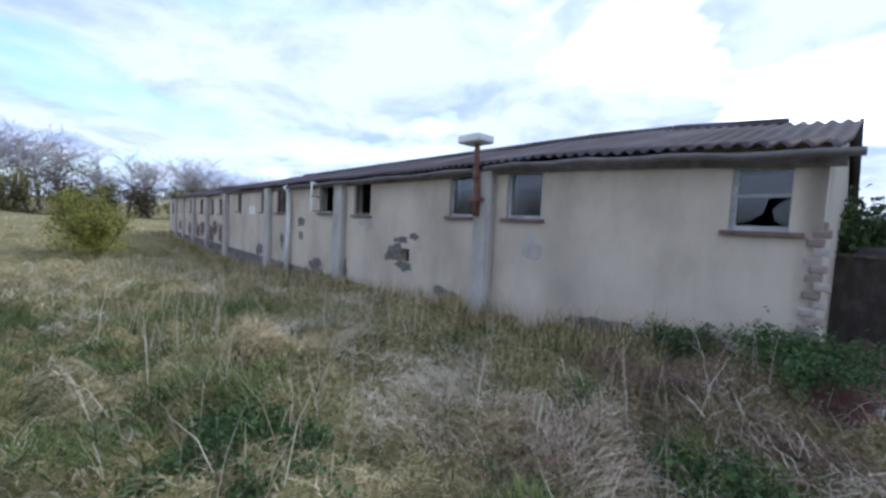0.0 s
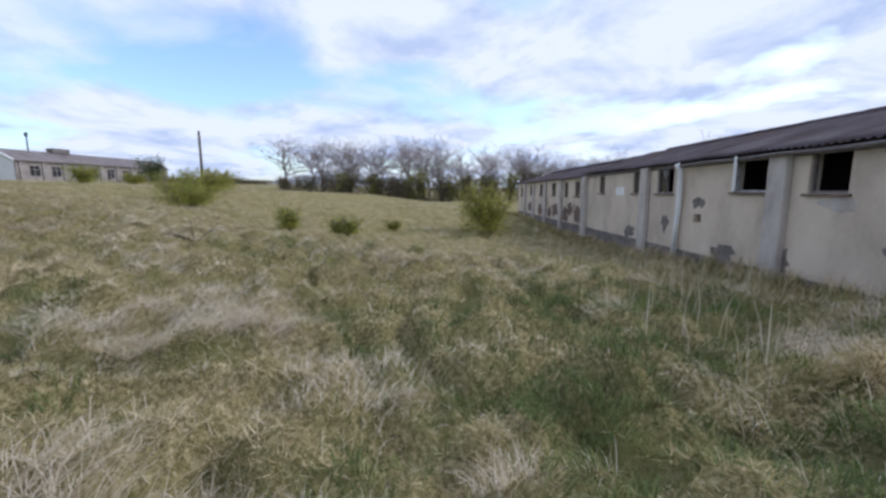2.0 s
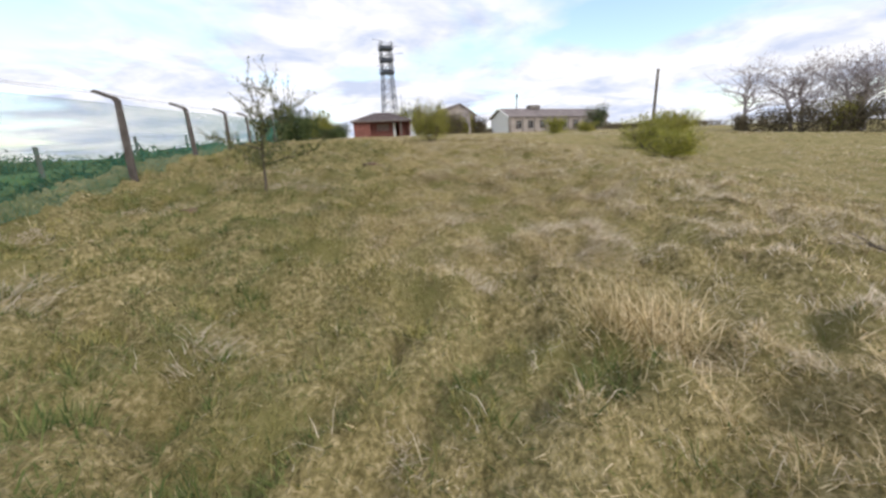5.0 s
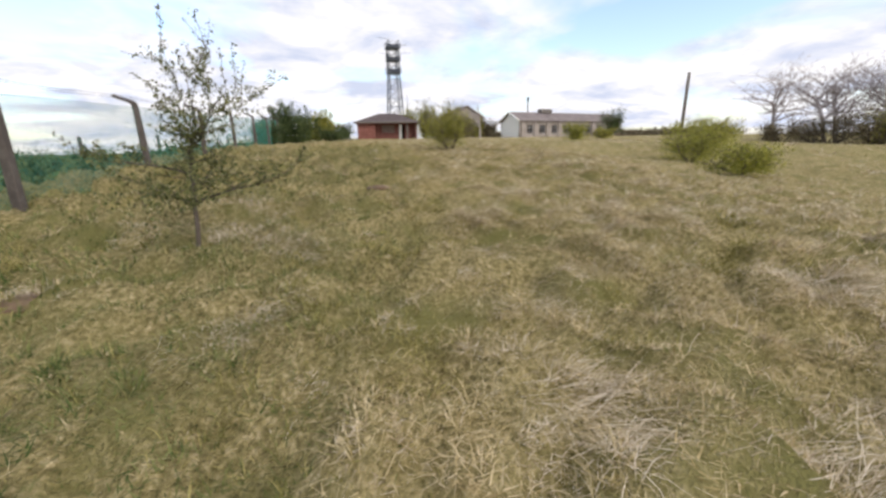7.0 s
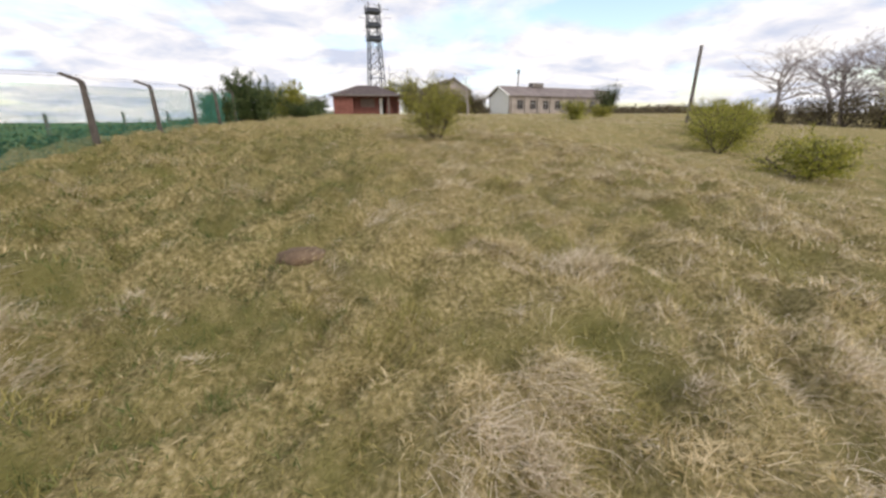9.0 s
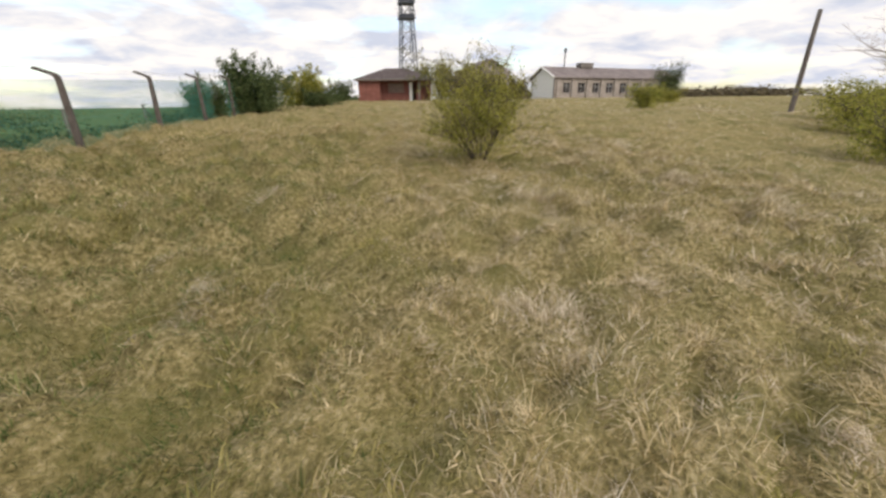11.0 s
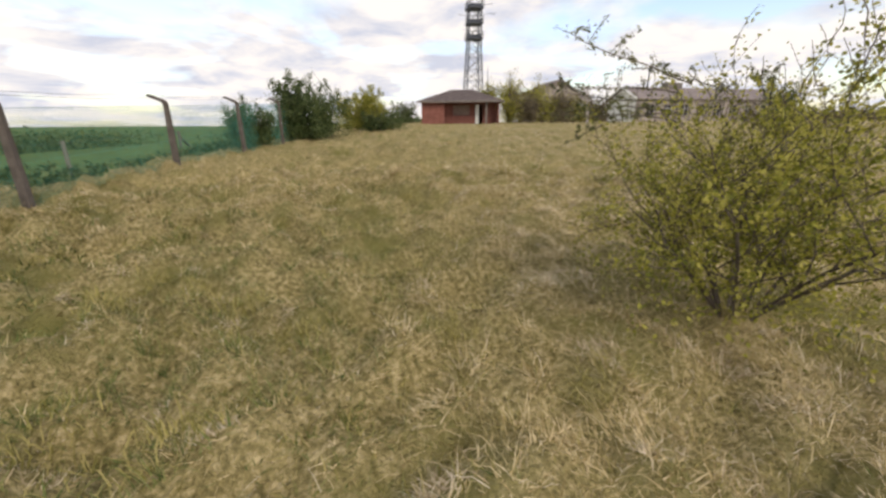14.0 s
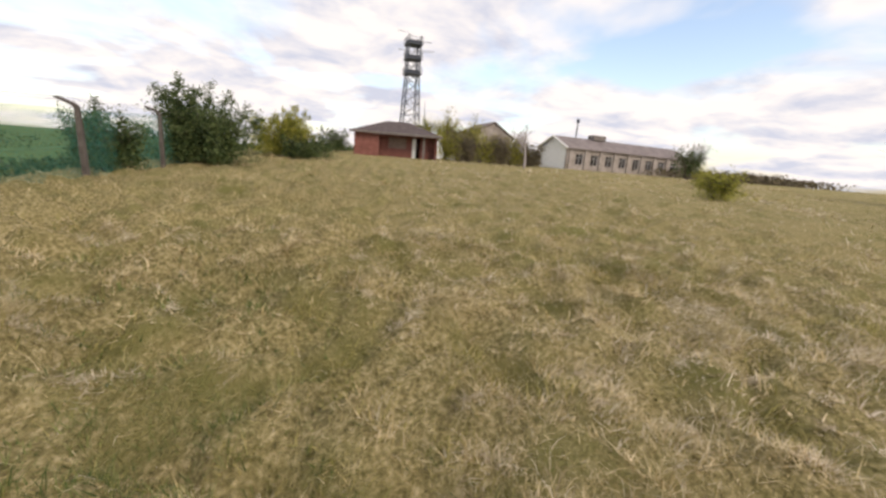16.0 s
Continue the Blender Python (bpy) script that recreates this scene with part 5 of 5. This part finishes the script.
for k, (lo, hi, dense, ln, wd, clump) in enumerate(((0.0, 3.0, 1050, 0.13, 0.0035, 0.045), (3.0, 7.5, 400, 0.145, 0.0075, 0.06), (7.5, 15, 140, 0.17, 0.013, 0.10), (15, 30, 26, 0.2, 0.028, 0.3), (30, 62, 5, 0.24, 0.07, 0.4))):
    x_, y_, a_, c_, h_ = sown(200 + k, lo, hi, dense, clump=clump)
    g_ = c_ < green_share(x_, y_)
    side_ = x_ - np.interp(y_, LINE_Y, LINE_X)
    p_ = ~g_ & (c_ > 1 - np.clip(0.2 + 0.12 * side_ + (0.08 if k else 0), 0.04, 0.5))
    way = comb(x_, y_)
    way = np.arctan2(np.sin(a_) + 0.5 * np.sin(way), np.cos(a_) + 0.5 * np.cos(way))
    s_ = ~g_ & ~p_
    # lush blades near the shed and the start give way to olive ones up the slope
    up_ = rk.uniform(0, 1, len(x_)) < np.clip((y_ + 20) / 8, 0.12, 0.93) * np.clip(1.0 + 0.7 * side_, 0.2, 1) * np.clip((near_shed(x_, y_) - 2) / 5, 0.15, 1)
    blades("pale_grass", 360 + k, x_[p_], y_[p_], ln * h_[p_], wd, 1.0, M_PALE, "bleached grass tufts on the slope", way[p_], simple=k >= 2)
    blades("dry_grass", 300 + k, x_[s_], y_[s_], ln * h_[s_], wd, 1.0, M_STRAW, "matted straw-coloured dry grass", way[s_], simple=k >= 2)
    blades("green_grass", 320 + k, x_[g_ & ~up_], y_[g_ & ~up_], ln * 0.85 * h_[g_ & ~up_], wd * 1.15, 0.8, M_GREEN, "fresh green grass among the straw", way[g_ & ~up_], simple=k >= 2)
    blades("olive_grass", 340 + k, x_[g_ & up_], y_[g_ & up_], ln * 0.9 * h_[g_ & up_], wd * 1.1, 0.9, M_OLIVE, "olive-green grass among the straw", way[g_ & up_], simple=k >= 2)


# short flattened thatch that hides the soil beside the trodden line
for k, (lo, hi, dense, ln, wd) in enumerate(((0.0, 2.6, 1300, 0.095, 0.0082), (2.6, 6.5, 400, 0.115, 0.0155))):
    x_, y_, a_, c_, h_ = sown(240 + k, lo, hi, dense)
    g_ = rk.uniform(0, 1, len(x_)) < 0.95 * green_share(x_, y_)
    side_ = x_ - np.interp(y_, LINE_Y, LINE_X)
    lush_ = g_ & (rk.uniform(0, 1, len(x_)) > np.clip((y_ + 20) / 8, 0.12, 0.85) * np.clip(1.0 + 0.7 * side_, 0.2, 1))
    blades("straw_thatch", 380 + k, x_[~g_], y_[~g_], ln, wd, 1.25, M_STRAW, "flattened straw thatch", a_[~g_], simple=True)
    blades("olive_thatch", 384 + k, x_[g_ & ~lush_], y_[g_ & ~lush_], ln, wd, 1.1, M_OLIVE, "flattened olive-green grass", a_[g_ & ~lush_], simple=True)
    blades("green_thatch", 388 + k, x_[lush_], y_[lush_], ln, wd, 1.0, M_GREEN, "short fresh green grass", a_[lush_], simple=True)


def tussocks(name, seed, spots, mat, label, blades_each=260, ln=0.28, wd=0.003, lean=1.6, tangle=0.45, simple=False):
    """Heaps of long grass combed over to one side, like laid hair."""
    r = np.random.RandomState(seed)
    X, Y, H, L, Z = [], [], [], [], []
    for x, y, rad, head in spots:
        n = int(1.25 * blades_each * (rad / 0.3) ** 1.3)
        u = r.normal(0, rad * 0.45, n)
        v = r.normal(0, rad * 0.8, n)
        X.append(x + u * math.cos(head) - v * math.sin(head))
        Y.append(y + u * math.sin(head) + v * math.cos(head))
        lock = np.round(v / rad * 3) * 1.7
        H.append(head + 0.5 * v / rad + 0.5 * np.sin(lock) + r.normal(0, 0.3, n))
        L.append(np.full(n, ln * (0.7 + rad)))
        Z.append(0.16 * rad / 0.3 * np.exp(-(u / rad) ** 2 - (v / rad) ** 2) * r.uniform(0.2, 1, n))
    X, Y, H, L, Z = (np.concatenate(a) for a in (X, Y, H, L, Z))
    return blades(name, seed + 1, X, Y, L, wd, lean, mat, label, H, Z, 0.8, tangle, simple)


def scatter(seed, n, lo, hi, r0, r1, need):
    r = np.random.RandomState(seed)
    out_ = []
    while len(out_) < n:
        y = r.uniform(-26, 9)
        x = np.interp(y, LINE_Y, LINE_X) + r.uniform(-hi, hi)
        if off_line(x, y) < lo or in_shed(x, y) or near_shed(x, y) < 0.5 and x > 2 or x < fence_x(y) - 1 or not need(float(x), float(y), r):
            continue
        out_.append((float(x), float(y), r.uniform(r0, r1), float(comb(x, y)) + r.normal(0, 0.5)))
    return out_


tussocks("laid_grass_heaps", 400, scatter(401, 150, 0.0, 7.5, 0.16, 0.36, lambda x, y, r: r.uniform() < (0.25 + 0.75 * (y < -8)) * (1.15 - float(green_share(x, y)))), M_PALE, "pale heaps of long laid-over dead grass")
tussocks("straw_tussocks", 410, scatter(411, 470, 0.0, 9.0, 0.12, 0.28, lambda x, y, r: r.uniform() > 1.35 * float(green_share(x, y)) - 0.1), M_STRAW, "rounded straw-coloured grass tussocks", 230, 0.17, tangle=0.9)
tussocks("pale_tufts", 415, scatter(416, 1150, 0.0, 6.5, 0.05, 0.12, lambda x, y, r: (y > -14 or r.uniform() < 0.3) and r.uniform() > 0.9 * float(green_share(x, y))), M_PALE, "small bleached tufts of dead grass", 330, 0.12, 0.0045, 1.1, 1.3, True)
GREENS = scatter(421, 420, 0.0, 7.0, 0.12, 0.26, lambda x, y, r: r.uniform() < float(green_share(x, y)))
tussocks("green_tufts", 420, [g for g in GREENS if g[1] < -15], M_GREEN, "tufts of lush green grass", 220, 0.17, 0.006, 0.8, 0.9)
tussocks("olive_tufts", 425, [g for g in GREENS if g[1] >= -15], M_OLIVE, "tufts of olive-green grass", 220, 0.14, 0.005, 0.9, 1.1)
# the most striking heaps beside the trodden line
tussocks("laid_grass_drift", 430, [(1.24, -17.55, 0.3, -1.2), (1.3, -17.8, 0.22, -1.4), (2.6, -18.0, 0.26, 0.15), (3.0, -18.02, 0.28, 0.1), (3.4, -17.9, 0.25, 0.2), (2.75, -18.6, 0.26, 0.2), (3.2, -18.7, 0.3, 0.0), (3.7, -18.6, 0.28, 0.1), (1.1, -18.75, 0.2, -1.0), (0.2, -18.9, 0.22, 2.2),
                                   (1.6, -16.6, 0.35, -2.0), (6.2, -23.7, 0.5, -2.6), (5.6, -24.4, 0.4, -2.0), (4.0, -24.9, 0.45, -2.4), (4.6, -25.6, 0.4, 0.6), (3.0, -25.6, 0.4, -1.0)], M_PALE, "long drift of bleached dead grass pressed flat", 420, 0.30)
tussocks("green_topped_tussock", 440, [(2.9, -15.1, 0.3, 1.5), (2.85, -15.25, 0.25, -1.6)], M_STRAW, "large domed tussock of drooping straw and green blades", 420, 0.34, 0.005, 1.0)
tussocks("dark_weed_patch", 450, [(4.3, -23.6, 0.45, 1.0), (3.9, -23.9, 0.35, 2.5), (0.6, -18.4, 0.4, 0.5), (0.2, -17.4, 0.45, 2.0), (-0.4, -16.2, 0.5, 1.0), (2.6, -25.0, 0.35, 0.4), (2.75, -26.4, 0.42, 1.2), (3.7, -26.1, 0.25, 0.4)], M_GREEN, "lush dark green weeds", 420, 0.12, 0.009, 0.9)

lr = np.random.RandomState(490)
LUSH = [(float(x), float(y), float(r), float(a)) for x, y, r, a in zip(lr.uniform(3.0, 8.2, 90), lr.uniform(-23.6, -21.0, 90), lr.uniform(0.14, 0.28, 90), lr.uniform(0, 6.28, 90)) if math.hypot(x - 4.8, y + 23.7) > 0.7]
tussocks("lush_grass", 491, LUSH, M_GREEN, "lush green grass between the path and the shed", 170, 0.17, 0.006, 0.9)

# red-brown dead stems trampled by the yard
tussocks("dead_stem_litter", 460, [(3.3, -26.9, 0.6, 0.4), (3.6, -26.7, 0.5, 0.9), (2.9, -26.9, 0.5, 0.2), (3.1, -25.6, 0.5, 2.8), (2.5, -27.1, 0.4, 1.0), (4.2, -26.9, 0.4, 0.6)], M_LITTER, "red-brown dead stems pressed flat near the yard", 260, 0.17, 0.006, 1.5, 1.4)
tussocks("laid_pale_stems", 470, [(2.9, -26.75, 0.45, 0.3), (2.3, -26.7, 0.4, 2.9), (3.5, -25.9, 0.4, 2.5), (2.3, -26.0, 0.35, 1.0), (6.0, -23.7, 0.42, -2.2), (6.15, -23.9, 0.35, 0.6)], M_PALE, "tangle of pale laid-over stems", 230, 0.22, 0.005, 1.4, 1.3)

HX, HY = 5.0, -23.72
tussocks("dead_grass_heap", 480, [(HX + 0.1, HY, 0.2, 2.4), (HX - 0.15, HY + 0.15, 0.22, -2.2), (HX + 0.2, HY - 0.25, 0.2, 0.3), (HX - 0.4, HY + 0.3, 0.24, 2.9), (HX - 0.1, HY - 0.4, 0.24, -1.3)], M_STRAW, "bleached dead grass stems round a standing sheaf", 260, 0.34, 0.005, 1.2, 0.6)
r_ = np.random.RandomState(485)
a_, q_ = r_.uniform(0, 6.28, 1500), 0.3 * r_.uniform(0, 1, 1500) ** 0.7
blades("grass_sheaf", 486, HX + q_ * np.cos(a_), HY + q_ * np.sin(a_), 0.2, 0.006, 1.45, M_STRAW, "conical sheaf of drooping dead grass", a_, 0.4 * (1 - q_ / 0.32) * r_.uniform(0.35, 1, 1500), 0.8, 0.5)

# tall dead stalks between the walker and the shed
r_ = np.random.RandomState(55)
x_, y_ = r_.uniform(1.5, 16, 4200), r_.uniform(-28, -17, 4200)
q_ = near_shed(x_, y_)
ok_ = (q_ > 0.15) & (q_ < 4.6) & (off_line(x_, y_) > 0.9) & (patchy(x_ * 1.7, y_ * 1.7) > 0.45)
blades("dead_stalks", 56, x_[ok_], y_[ok_], 0.6, 0.006, 0.42, M_PALE, "tall bleached dead grass stalks", None, 0.0, 0.4)

# rank grass against the foot of the wall
r_ = np.random.RandomState(58)
u_, w_ = r_.uniform(0.9, 33, 15000), np.abs(r_.normal(0, 0.45, 15000)) + 0.16
ca, sa = math.cos(radians(SHED_TURN)), math.sin(radians(SHED_TURN))
x_, y_ = SHED.x + u_ * ca - w_ * sa, SHED.y + u_ * sa + w_ * ca
m_ = r_.uniform(0, 1, len(x_)) < 0.6
blades("rank_straw", 59, x_[m_], y_[m_], 0.34, 0.008, 0.5, M_STRAW, "rank straw-coloured grass along the wall's foot", None, 0.0, 0.5)
blades("rank_grass", 60, x_[~m_], y_[~m_], 0.24, 0.009, 0.5, M_GREEN, "rank green grass along the wall's foot", None, 0.0, 0.5)
